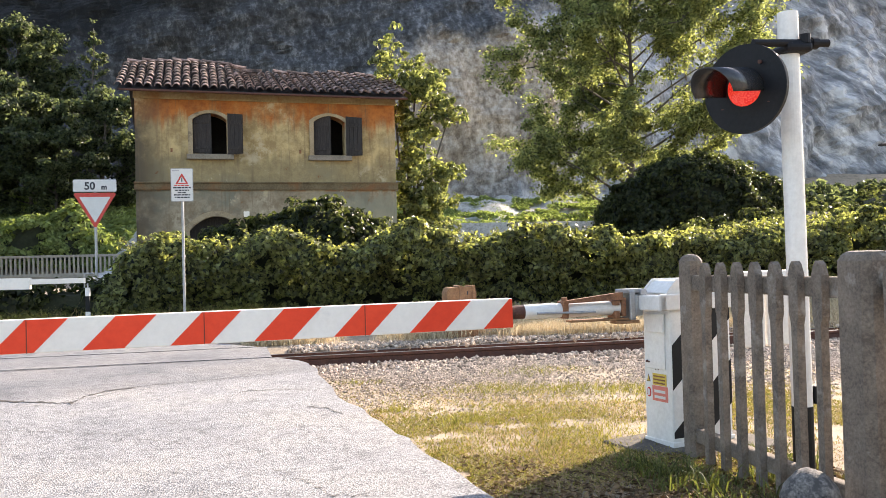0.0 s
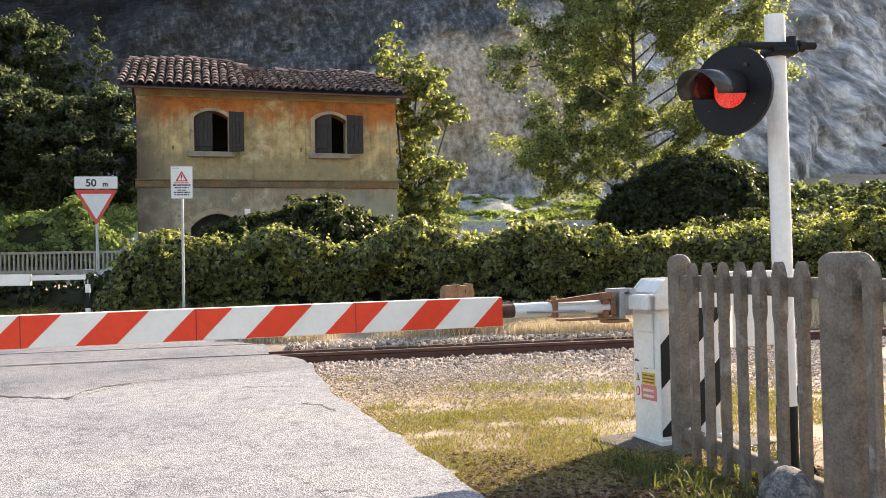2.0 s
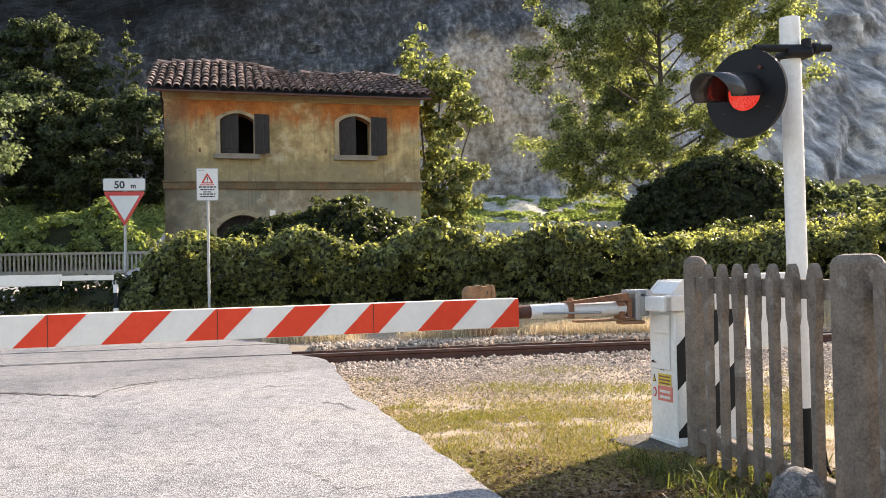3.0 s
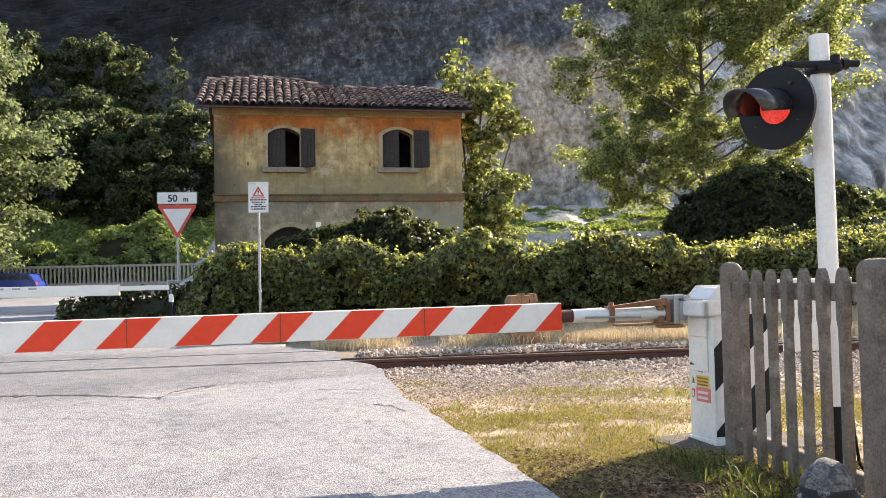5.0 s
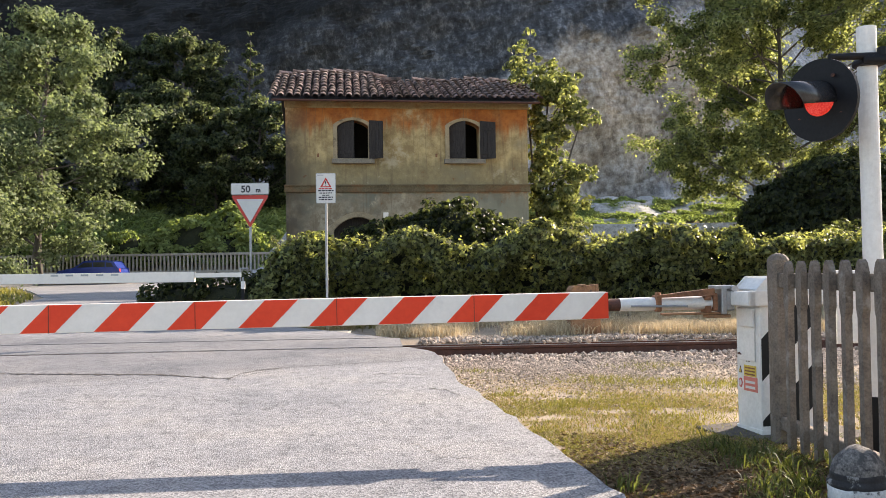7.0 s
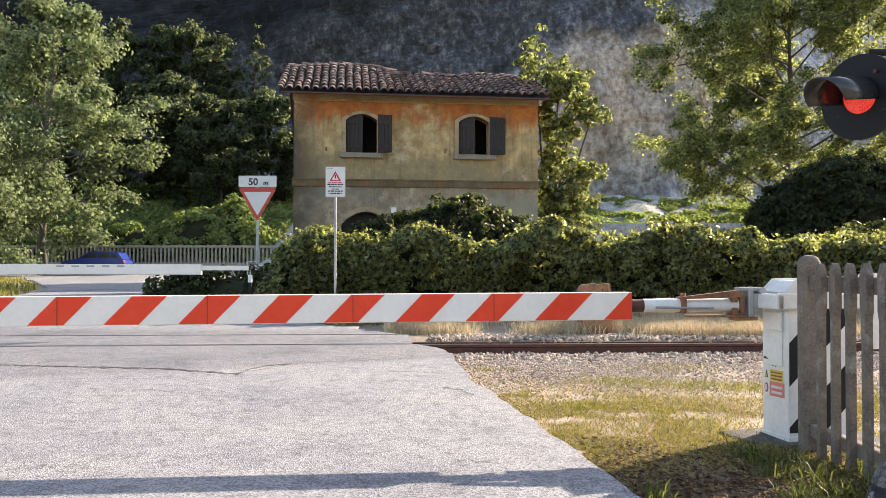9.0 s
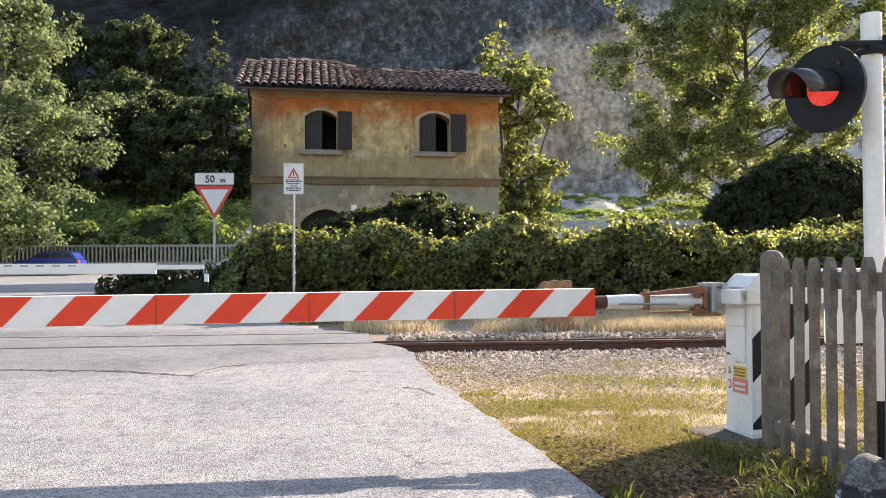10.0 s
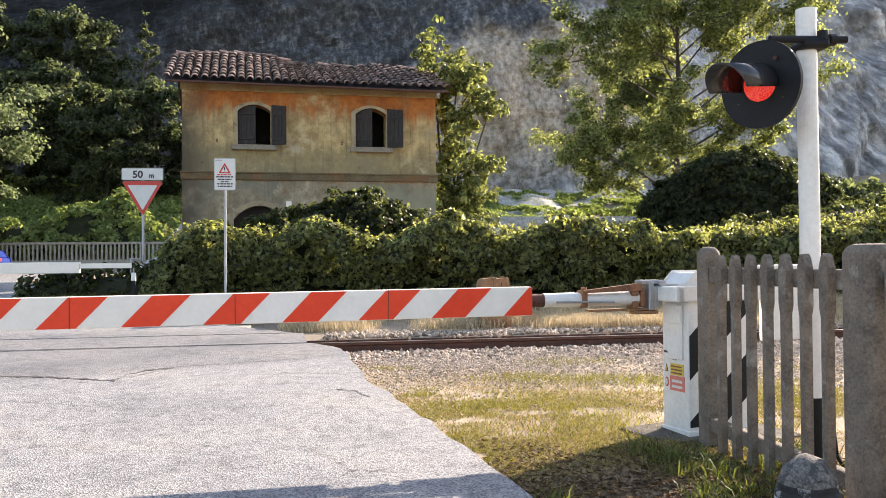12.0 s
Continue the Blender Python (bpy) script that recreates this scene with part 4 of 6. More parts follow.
def lamp_material():
    m = bpy.data.materials.new("red_lamp_glass")
    m.use_nodes = True
    nt = m.node_tree
    b = nt.nodes["Principled BSDF"]
    geo = nt.nodes.new("ShaderNodeNewGeometry")
    v = node(nt, "ShaderNodeTexVoronoi", Scale=110.0)
    nt.links.new(geo.outputs["Position"], v.inputs["Vector"])
    r = nt.nodes.new("ShaderNodeValToRGB")
    r.color_ramp.elements[0].color = (1.0, 0.16, 0.10, 1)
    r.color_ramp.elements[1].color = (0.55, 0.008, 0.006, 1)
    r.color_ramp.elements[1].position = 0.7
    nt.links.new(v.outputs["Distance"], r.inputs[0])
    b.inputs["Base Color"].default_value = (0.35, 0.01, 0.01, 1)
    b.inputs["Roughness"].default_value = 0.15
    nt.links.new(r.outputs[0], b.inputs["Emission Color"])
    b.inputs["Emission Strength"].default_value = 0.30
    return m


LAMP = lamp_material()


def signal():
    """Crossing light: white post with black foot, cross arm, round black board, hood and red lens."""
    thing = empty("crossing_signal", Matrix.Translation((3.862, 5.64, -0.1)), "white post with a black round board and lit red lamp", "crossing signal")
    bm = bmesh.new()
    cyl(bm, (0, 0, 0.46), (-0.008, 0, 2.66), 0.056, seg=24)
    part("pole", bm, WHITE, thing, smooth=False)
    bm = bmesh.new()
    cyl(bm, (0, 0, -0.1), (0, 0, 0.46), 0.057, seg=24)
    part("pole_foot", bm, BLACK, thing, "black painted foot of the post")
    bm = bmesh.new()
    cyl(bm, (-0.27, -0.09, 2.462), (0.20, -0.05, 2.478), 0.022, seg=12)
    part("cross_arm", bm, BLACK, thing, "black pipe arm")
    bm = bmesh.new()
    box(bm, (-0.075, -0.10, 2.42), (0.085, 0.07, 2.475), 0.02)
    cyl(bm, (0.05, -0.07, 2.47), (0.05, -0.07, 2.52), 0.03, seg=10)
    cyl(bm, (0.09, -0.055, 2.475), (0.13, -0.05, 2.475), 0.034, seg=12)
    part("clamp", bm, BLACK, thing, "black cast pipe clamp")
    n = Vector((-0.848, -0.53, -0.02)).normalized()
    C = Vector((-0.345, -0.13, 2.20))
    B = Matrix.Translation(C) @ n.to_track_quat("Z", "Y").to_matrix().to_4x4()
    bm = bmesh.new()
    cyl(bm, (0, 0, -0.012), (0, 0, 0.012), 0.240, seg=56)
    cyl(bm, (0, 0, -0.10), (0, 0, -0.012), 0.11, 0.16, seg=28)
    bmesh.ops.transform(bm, matrix=B, verts=bm.verts)
    part("board", bm, BLACK, thing, "round matt black board")
    nh = Vector((-0.848, -0.53, -0.13)).normalized()
    B = Matrix.Translation(C) @ nh.to_track_quat("Z", "Y").to_matrix().to_4x4()
    up = (B.inverted().to_3x3() @ Vector((0, 0, 1))).normalized()
    th = math.atan2(up.y, up.x)
    bm = bmesh.new()
    rings = []
    L, R = 0.39, 0.116
    for k in range(21):
        f = -1.0 + 2.0 * k / 20
        a = th + f * radians(103)
        ln = L * (0.80 + 0.20 * math.cos(f * math.pi / 2))
        rings.append([bm.verts.new((math.cos(a) * r, math.sin(a) * r, z)) for r, z in ((R, 0.012), (R * 1.0, ln), (R - 0.006, ln), (R - 0.006, 0.012))])
    for a, b in zip(rings, rings[1:]):
        for i in range(4):
            bm.faces.new((a[i], a[(i + 1) % 4], b[(i + 1) % 4], b[i]))
    bm.faces.new(rings[0])
    bm.faces.new(rings[-1])
    bmesh.ops.transform(bm, matrix=B, verts=bm.verts)
    part("hood", bm, HOOD, thing, "black sun hood over the lamp", smooth=True)
    bm = bmesh.new()
    bmesh.ops.create_uvsphere(bm, u_segments=28, v_segments=12, radius=0.098)
    bmesh.ops.scale(bm, vec=(1, 1, 0.35), verts=bm.verts)
    bmesh.ops.transform(bm, matrix=B @ Matrix.Translation((0, 0, 0.01)), verts=bm.verts)
    part("lens", bm, LAMP, thing, "lit red ribbed glass lens", smooth=True)
    for a in (50, 130, 215, 325):
        bm = bmesh.new()
        x, y = 0.165 * math.cos(radians(a) + th - math.pi / 2), 0.165 * math.sin(radians(a) + th - math.pi / 2)
        cyl(bm, (x, y, 0.01), (x, y, 0.022), 0.011, seg=8)
        bmesh.ops.transform(bm, matrix=B, verts=bm.verts)
        part("screw", bm, RAIL, thing)
    bm = bmesh.new()
    tube(bm, [(0.09, -0.02, 0.5), (0.10, -0.03, 0.3), (0.13, -0.02, 0.12), (0.2, 0.0, 0.02)], [0.01] * 4, 8)
    box(bm, (0.06, -0.03, 0.47), (0.10, 0.02, 0.57), 0.005)
    part("cable", bm, BLACK, thing, "black cable and junction box")


signal()


def round_corner_plate(w, h, r, n=5):
    pts = []
    for cx, cz, a0 in ((w / 2 - r, h - r, 0), (-w / 2 + r, h - r, 90), (-w / 2 + r, r, 180), (w / 2 - r, r, 270)):
        pts += [(cx + r * math.cos(radians(a0 + 90 * k / n)), cz + r * math.sin(radians(a0 + 90 * k / n))) for k in range(n + 1)]
    return pts


def triangle(w, down, r=0.04):
    """A triangle with cut corners, point down or up."""
    hgt = w * 0.866
    c = [(-w / 2, hgt), (w / 2, hgt), (0, 0)] if down else [(-w / 2, 0), (w / 2, 0), (0, hgt)]
    out = []
    for i in range(3):
        p, q, s = Vector(c[i]), Vector(c[(i + 1) % 3]), Vector(c[(i + 2) % 3])
        out.append(tuple(p + (s - p).normalized() * w * r))
        out.append(tuple(p + (q - p).normalized() * w * r))
    return out


def letters(text, size, m, mat, parent, name="lettering"):
    cu = bpy.data.curves.new(name, 'FONT')
    cu.body, cu.size, cu.align_x, cu.extrude = text, size, 'CENTER', 0.001
    cu.offset = 0.006
    tmp = new(name, cu)
    dg = bpy.context.evaluated_depsgraph_get()
    me = bpy.data.meshes.new_from_object(tmp.evaluated_get(dg))
    bpy.data.objects.remove(tmp)
    ob = new(name, me)
    me.materials.clear()
    me.materials.append(mat)
    ob.parent = parent
    ob.matrix_basis = m
    return ob


def yield_sign():
    M = Matrix.Translation((-3.47, 20.0, 0.2)) @ Matrix.Rotation(radians(2), 4, 'Z')
    thing = empty("yield_sign", M, "red and white yield triangle below a distance plate", "road sign")
    bm = bmesh.new()
    cyl(bm, (0, 0.04, -0.1), (0, 0.04, 3.0), 0.03, seg=14)
    part("pole", bm, GALV, thing)
    bm = bmesh.new()
    prism(bm, triangle(0.88, True), 0.006, Matrix.Translation((0, 0, 1.985)))
    plate = part("triangle_plate", bm, SIGN_RED, thing, "red bordered triangular plate")
    bm = bmesh.new()
    prism(bm, triangle(0.63, True, 0.02), 0.003, Matrix.Translation((0, -0.004, 2.112)))
    part("white_field", bm, SIGN_WHITE, plate)
    bm = bmesh.new()
    prism(bm, round_corner_plate(0.88, 0.27, 0.03), 0.006, Matrix.Translation((0, 0, 2.765)))
    plate = part("distance_plate", bm, GALV, thing, "white plate that reads 50 m")
    bm = bmesh.new()
    prism(bm, round_corner_plate(0.85, 0.24, 0.02), 0.003, Matrix.Translation((0, -0.004, 2.78)))
    part("white_field", bm, SIGN_WHITE, plate)
    letters("50", 0.22, Matrix.Translation((-0.10, -0.007, 2.82)) @ Matrix.Rotation(math.pi / 2, 4, 'X'), INK, plate)
    letters("m", 0.15, Matrix.Translation((0.19, -0.007, 2.82)) @ Matrix.Rotation(math.pi / 2, 4, 'X'), INK, plate)


yield_sign()


def notice():
    """A white rectangular notice with a warning triangle and lines of small print."""
    k = (15.2 - 1.27) / (13.5 - 1.27)
    x = 1.225 + (-0.67 - 1.225) * k
    thing = empty("warning_notice", Matrix.Translation((x, 15.2, 0.1)) @ Matrix.Rotation(radians(3), 4, 'Z'), "white warning notice on a thin grey pole before the hedge", "sign")
    bm = bmesh.new()
    cyl(bm, (0, 0.03, -0.1), (0, 0.03, 2.7), 0.022, seg=12)
    part("pole", bm, GALV, thing)
    bm = bmesh.new()
    prism(bm, round_corner_plate(0.345, 0.53, 0.02), 0.006, Matrix.Translation((0, 0, 2.24)))
    pl = part("plate", bm, GALV, thing)
    bm = bmesh.new()
    prism(bm, round_corner_plate(0.325, 0.51, 0.015), 0.003, Matrix.Translation((0, -0.004, 2.25)))
    part("white_field", bm, SIGN_WHITE, pl)
    bm = bmesh.new()
    prism(bm, triangle(0.20, False), 0.002, Matrix.Translation((0, -0.007, 2.52)))
    part("warning_triangle", bm, SIGN_RED, pl)
    bm = bmesh.new()
    prism(bm, triangle(0.12, False, 0.02), 0.002, Matrix.Translation((0, -0.010, 2.538)))
    part("triangle_field", bm, SIGN_WHITE, pl)
    bm = bmesh.new()
    box(bm, (-0.009, -0.013, 2.57), (0.009, -0.011, 2.625))
    box(bm, (-0.009, -0.013, 2.55), (0.009, -0.011, 2.562))
    part("exclamation_mark", bm, INK, pl)
    for i, (z, w, hh, mat) in enumerate(((2.488, 0.24, 0.016, SIGN_RED), (2.45, 0.27, 0.022, INK), (2.41, 0.22, 0.018, INK), (2.372, 0.13, 0.016, INK), (2.335, 0.25, 0.02, INK), (2.295, 0.23, 0.02, INK))):
        bm = bmesh.new()
        x0 = -w / 2
        while x0 < w / 2 - 0.02:
            l = random.uniform(0.025, 0.06)
            box(bm, (x0, -0.009, z), (min(x0 + l, w / 2), -0.0071, z + hh))
            x0 += l + 0.01
        part("text_bar", bm, mat, pl)
    bm = bmesh.new()
    box(bm, (-0.15, -0.009, 2.725), (-0.04, -0.0071, 2.74))
    part("text_bar", bm, GALV, pl)
    for z in (0.9, 1.35):
        bm = bmesh.new()
        cyl(bm, (0, 0.03, z), (0, 0.03, z + 0.03), 0.03, seg=12)
        part("pole_band", bm, GALV, thing)


notice()


def far_boom():
    thing = empty("far_barrier_boom", Matrix.Translation((-2.66, 16.0, 1.08)), "white barrier boom on the far side, lowered", "barrier boom")
    bm = bmesh.new()
    box(bm, (-9.5, -0.05, -0.09), (-0.84, 0.05, 0.10), 0.008)
    part("beam", bm, WHITE_FILM, thing)
    bm = bmesh.new()
    box(bm, (-0.84, -0.03, -0.01), (0.02, 0.03, 0.075), 0.006)
    part("tip", bm, WHITE_FILM, thing, "thin white boom tip")
    for k in range(5):
        bm = bmesh.new()
        box(bm, (-3.5 + 0.28 * k, -0.053, 0.045), (-3.36 + 0.28 * k, -0.0505, 0.08))
        part("text_bar", bm, GALV, thing)
    bm = bmesh.new()
    post = empty("boom_rest", Matrix.Translation((-2.62, 16.05, 0.1)), "thin black and white post that holds the boom tip", "post")
    bm = bmesh.new()
    box(bm, (-0.03, -0.03, -0.1), (0.03, 0.03, 0.75), 0.004)
    part("shaft", bm, BLACK, post)
    for z in (0.35, 0.75):
        bm = bmesh.new()
        box(bm, (-0.034, -0.034, z), (0.034, 0.034, z + 0.14), 0.004)
        part("white_band", bm, WHITE, post)
    bm = bmesh.new()
    cyl(bm, (0, 0, 0.89), (0, 0, 0.97), 0.012, seg=8)
    cyl(bm, (-0.07, 0, 1.13), (0.1, 0, 1.13), 0.012, seg=8)
    cyl(bm, (-0.05, 0, 0.89), (-0.05, 0, 1.13), 0.012, seg=8)
    part("fork", bm, GALV, post)


far_boom()


def timber_block():
    thing = empty("timber_box", Matrix.Translation((3.45, 14.5, 0.05)) @ Matrix.Rotation(radians(5), 4, 'Z'), "brown strapped box beside the track in dry grass", "box")
    bm = bmesh.new()
    prism(bm, [(-0.25, 0), (0.25, 0), (0.24, 0.72), (0.20, 0.80), (-0.20, 0.80), (-0.24, 0.72)], 0.4)
    bmesh.ops.bevel(bm, geom=bm.edges[:], offset=0.015, segments=2, affect='EDGES', clamp_overlap=True)
    part("body", bm, BLOCK, thing)
    for x in (-0.02, 0.19):
        bm = bmesh.new()
        box(bm, (x - 0.025, -0.02, 0), (x + 0.025, 0.42, 0.825), 0.006)
        part("strap", bm, BLOCK, thing)
    for x, z, w, h in ((0.08, 0.68, 0.02, 0.06), (0.06, 0.5, 0.05, 0.06), (0.13, 0.5, 0.02, 0.06)):
        bm = bmesh.new()
        box(bm, (x, -0.004, z), (x + w, -0.001, z + h))
        part("mark", bm, INK, thing)


timber_block()

bm = bmesh.new()
box(bm, (-0.92, 14.30, 0.06), (-0.45, 14.8, 0.150), 0.012, None)
tagged(part("concrete_cover", bm, LIMESTONE), "pale concrete cover slab in the verge", "cover slab")


# ---- hedges, bushes and trees ----
def clumps(name, centres, outward, radii, per, size, mat, parent=None, label="", seed=1, flat=0.7, long=1.7):
    """Foliage in separate tufts: each has drooping leaves over its outer and upper side, so that gaps and shade lie between."""
    rng = np.random.default_rng(seed)
    c = np.repeat(np.asarray(centres, dtype=float), per, axis=0)
    o = np.repeat(np.asarray(outward, dtype=float), per, axis=0)
    r = np.repeat(np.asarray(radii, dtype=float), per)[:, None]
    d = rng.normal(0, 1, c.shape)
    d /= np.linalg.norm(d, axis=1, keepdims=True)
    d += 0.55 * o
    d /= np.linalg.norm(d, axis=1, keepdims=True)
    p = c + d * r * rng.uniform(0.55, 1.12, (len(c), 1)) * np.array([1.0, 1.0, flat])
    return leaves(name, p, d + 0.4 * o, size, mat, parent, label, long=long, lean=0.55, seed=seed + 1)


def hedge_top(x):
    z = -0.06 + float(np.interp(x, (-2.6, -2.2, -1.6, -0.6, 0.5, 1.6, 2.2, 3.0, 3.9, 4.6, 5.6, 7.0, 7.9, 9.0, 10.5, 12.0, 16.0), (1.2, 1.6, 1.78, 1.66, 1.92, 1.50, 1.72, 2.0, 1.62, 1.88, 1.90, 1.70, 1.60, 1.76, 1.85, 1.9, 2.0)))
    return z + 0.22 * noise.noise((x * 1.2, 0, 5)) + 0.09 * noise.noise((x * 4, 0, 9))


def hedge():
    rng = np.random.default_rng(5)
    thing = empty("hedge", Matrix.Translation((6, 17.8, 0.3)), "long overgrown green hedge behind the railway track", "hedge")
    inv = Vector(thing.location)
    x0, x1 = -2.65, 17.5
    # inner mass, coloured near black in place of the shade between leaves
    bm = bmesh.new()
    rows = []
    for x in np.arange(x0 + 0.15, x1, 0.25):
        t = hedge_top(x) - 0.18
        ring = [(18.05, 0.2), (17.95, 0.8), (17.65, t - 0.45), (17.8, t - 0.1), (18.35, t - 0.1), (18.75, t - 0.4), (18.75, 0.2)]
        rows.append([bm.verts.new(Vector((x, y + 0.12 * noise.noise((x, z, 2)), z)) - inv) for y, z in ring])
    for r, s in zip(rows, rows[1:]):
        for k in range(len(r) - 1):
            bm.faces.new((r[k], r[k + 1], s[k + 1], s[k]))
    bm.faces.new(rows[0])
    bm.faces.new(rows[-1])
    part("inner_mass", bm, GAP_SHADE, thing)
    centres, outs, radii = [], [], []
    for _ in range(3300):
        x = rng.uniform(x0, x1)
        t = hedge_top(x)
        u = rng.uniform(0, 1)
        lump = 0.62 * noise.noise((x * 1.1, u * 2.5, 1)) + 0.34 * noise.noise((x * 2.9, u * 6, 4))
        if u < 0.60:
            f = u / 0.60
            if rng.uniform() > 0.10 + 1.25 * f:
                continue
            z = 0.30 + (t - 0.55) * f
            y, n = 17.75 - 0.75 * f ** 0.6 - lump * (0.5 + 0.7 * f), (0, -1, 0.35)
        elif u < 0.76:
            a = (u - 0.60) / 0.16 * math.pi / 2
            z, y = t - 0.30 + 0.26 * math.sin(a) + lump * 0.5, 17.4 - 0.4 * math.cos(a) - 1.2 * lump
            n = (0, -math.cos(a), math.sin(a) + 0.3)
        else:
            y = 17.5 + (u - 0.76) * 5.2
            z, n = t - 0.05 + lump * 0.6 - 0.15 * max(0, y - 18.25), (0, 0, 1)
        centres.append((x - inv.x, y - inv.y, z - inv.z))
        outs.append(n)
        radii.append(rng.uniform(0.07, 0.21))
    clumps("foliage", centres, outs, radii, 48, 0.060, LEAF_HEDGE, thing, "small mid-green creeper leaves", seed=3)
    # loose shoots on top
    pts, nrm = [], []
    bm = bmesh.new()
    for _ in range(620):
        x = rng.uniform(x0 + 0.2, 15)
        b = Vector((x, rng.uniform(17.0, 17.9), hedge_top(x) - rng.uniform(0.02, 0.22))) - inv
        tip = b + Vector((rng.normal(0, 0.12), rng.normal(-0.05, 0.1), rng.uniform(0.10, 0.30)))
        tube(bm, [b, (b + tip) / 2 + Vector((0, 0, 0.03)), tip], [0.006, 0.005, 0.003], 4)
        for k in range(9):
            p = b.lerp(tip, 0.3 + 0.09 * k)
            pts.append(tuple(p + Vector(rng.normal(0, 0.035, 3))))
            nrm.append((0, -0.3, 1))
    tagged(part("shoot", bm, BARK, thing), kind="stuff")
    leaves("shoot_leaves", pts, nrm, 0.056, LEAF_HEDGE, thing, lean=0.8, seed=4)


hedge()


def mound(name, label, category, centre, lobes, count, size, mat, seed, base=0.0, core=0.82, long=1.6):
    """A rounded bush: lobes (x, y, z, rx, ry, rz) with leaves over them and an inside painted dark as shade."""
    rng = np.random.default_rng(seed)
    thing = empty(name, Matrix.Translation(centre), label, category)
    bm = bmesh.new()
    area = sum(l[3] * l[5] for l in lobes)
    pts, nrm, rad = [], [], []
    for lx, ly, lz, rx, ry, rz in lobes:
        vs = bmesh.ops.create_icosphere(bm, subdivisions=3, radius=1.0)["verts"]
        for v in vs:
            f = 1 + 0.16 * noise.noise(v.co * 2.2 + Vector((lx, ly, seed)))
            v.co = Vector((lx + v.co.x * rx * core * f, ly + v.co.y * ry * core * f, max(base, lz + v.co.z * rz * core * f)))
        for _ in range(int(count * rx * rz / area / 36)):
            d = rng.normal(0, 1, 3)
            dv = Vector(d / np.linalg.norm(d))
            if lz + dv.z * rz < base:
                continue
            f = 0.96 + 0.16 * noise.noise(dv * 2.2 + Vector((lx, ly, seed))) + 0.12 * noise.noise(dv * 6 + Vector((seed, 0, 0)))
            pts.append((lx + dv.x * rx * f, ly + dv.y * ry * f, lz + dv.z * rz * f))
            nrm.append((dv.x, dv.y, dv.z + 0.25))
            rad.append(size * rng.uniform(1.4, 3.4))
    part("inner_mass", bm, GAP_SHADE, thing)
    clumps("foliage", pts, nrm, rad, 36, size, mat, thing, seed=seed, long=long)
    return thing


mound("shrub", "dense green shrub growing against the house front", "shrub", (0.9, 19.2, 0.2),
      [(0.35, 0, 1.15, 1.15, 0.9, 1.30), (-0.75, 0.1, 1.05, 0.75, 0.8, 1.08), (-1.5, 0.2, 0.85, 0.65, 0.7, 1.12), (1.6, 0.2, 0.9, 0.95, 0.8, 1.05)], 34000, 0.075, LEAF_BUSH, 21)
mound("ivy_bush", "large dome of dark ivy beyond the hedge", "bush", (21.9, 45.0, 0.5),
      [(0, 0, 2.6, 4.6, 3.5, 3.8), (-2.6, 0.5, 2.0, 3.0, 3.0, 3.0), (2.8, 0.4, 2.2, 2.6, 3.0, 3.2)], 120000, 0.15, LEAF_BUSH, 22)
mound("bush", "green bush at the end of the hedge", "bush", (15.0, 24.0, 0.2),
      [(0, 0, 1.1, 2.6, 1.8, 1.5), (3.2, 0.5, 1.3, 2.8, 1.8, 1.7), (-2.6, 0, 0.9, 1.8, 1.5, 1.2)], 26000, 0.085, LEAF_BUSH, 23)


for k, (x, y, w, hgt) in enumerate(((-19.5, 53.6, 2.6, 1.7), (-15.4, 54.0, 2.4, 2.4), (-13.4, 54.6, 1.5, 3.0), (-24.0, 53.5, 2.8, 1.6))):
    c = mound("bank_bush", "rounded green bush on the weedy bank", "bush", (x, y, height(x, y)),
              [(0, 0, 0.2, w, 1.5, hgt), (-w * 0.7, -0.3, 0.1, w * 0.7, 1.2, hgt * 0.7), (w * 0.7, -0.2, 0.1, w * 0.6, 1.2, hgt * 0.75)], 9000, 0.17, WEED, 80 + k, long=2.0)
    c["group"] = "bushes on the bank"


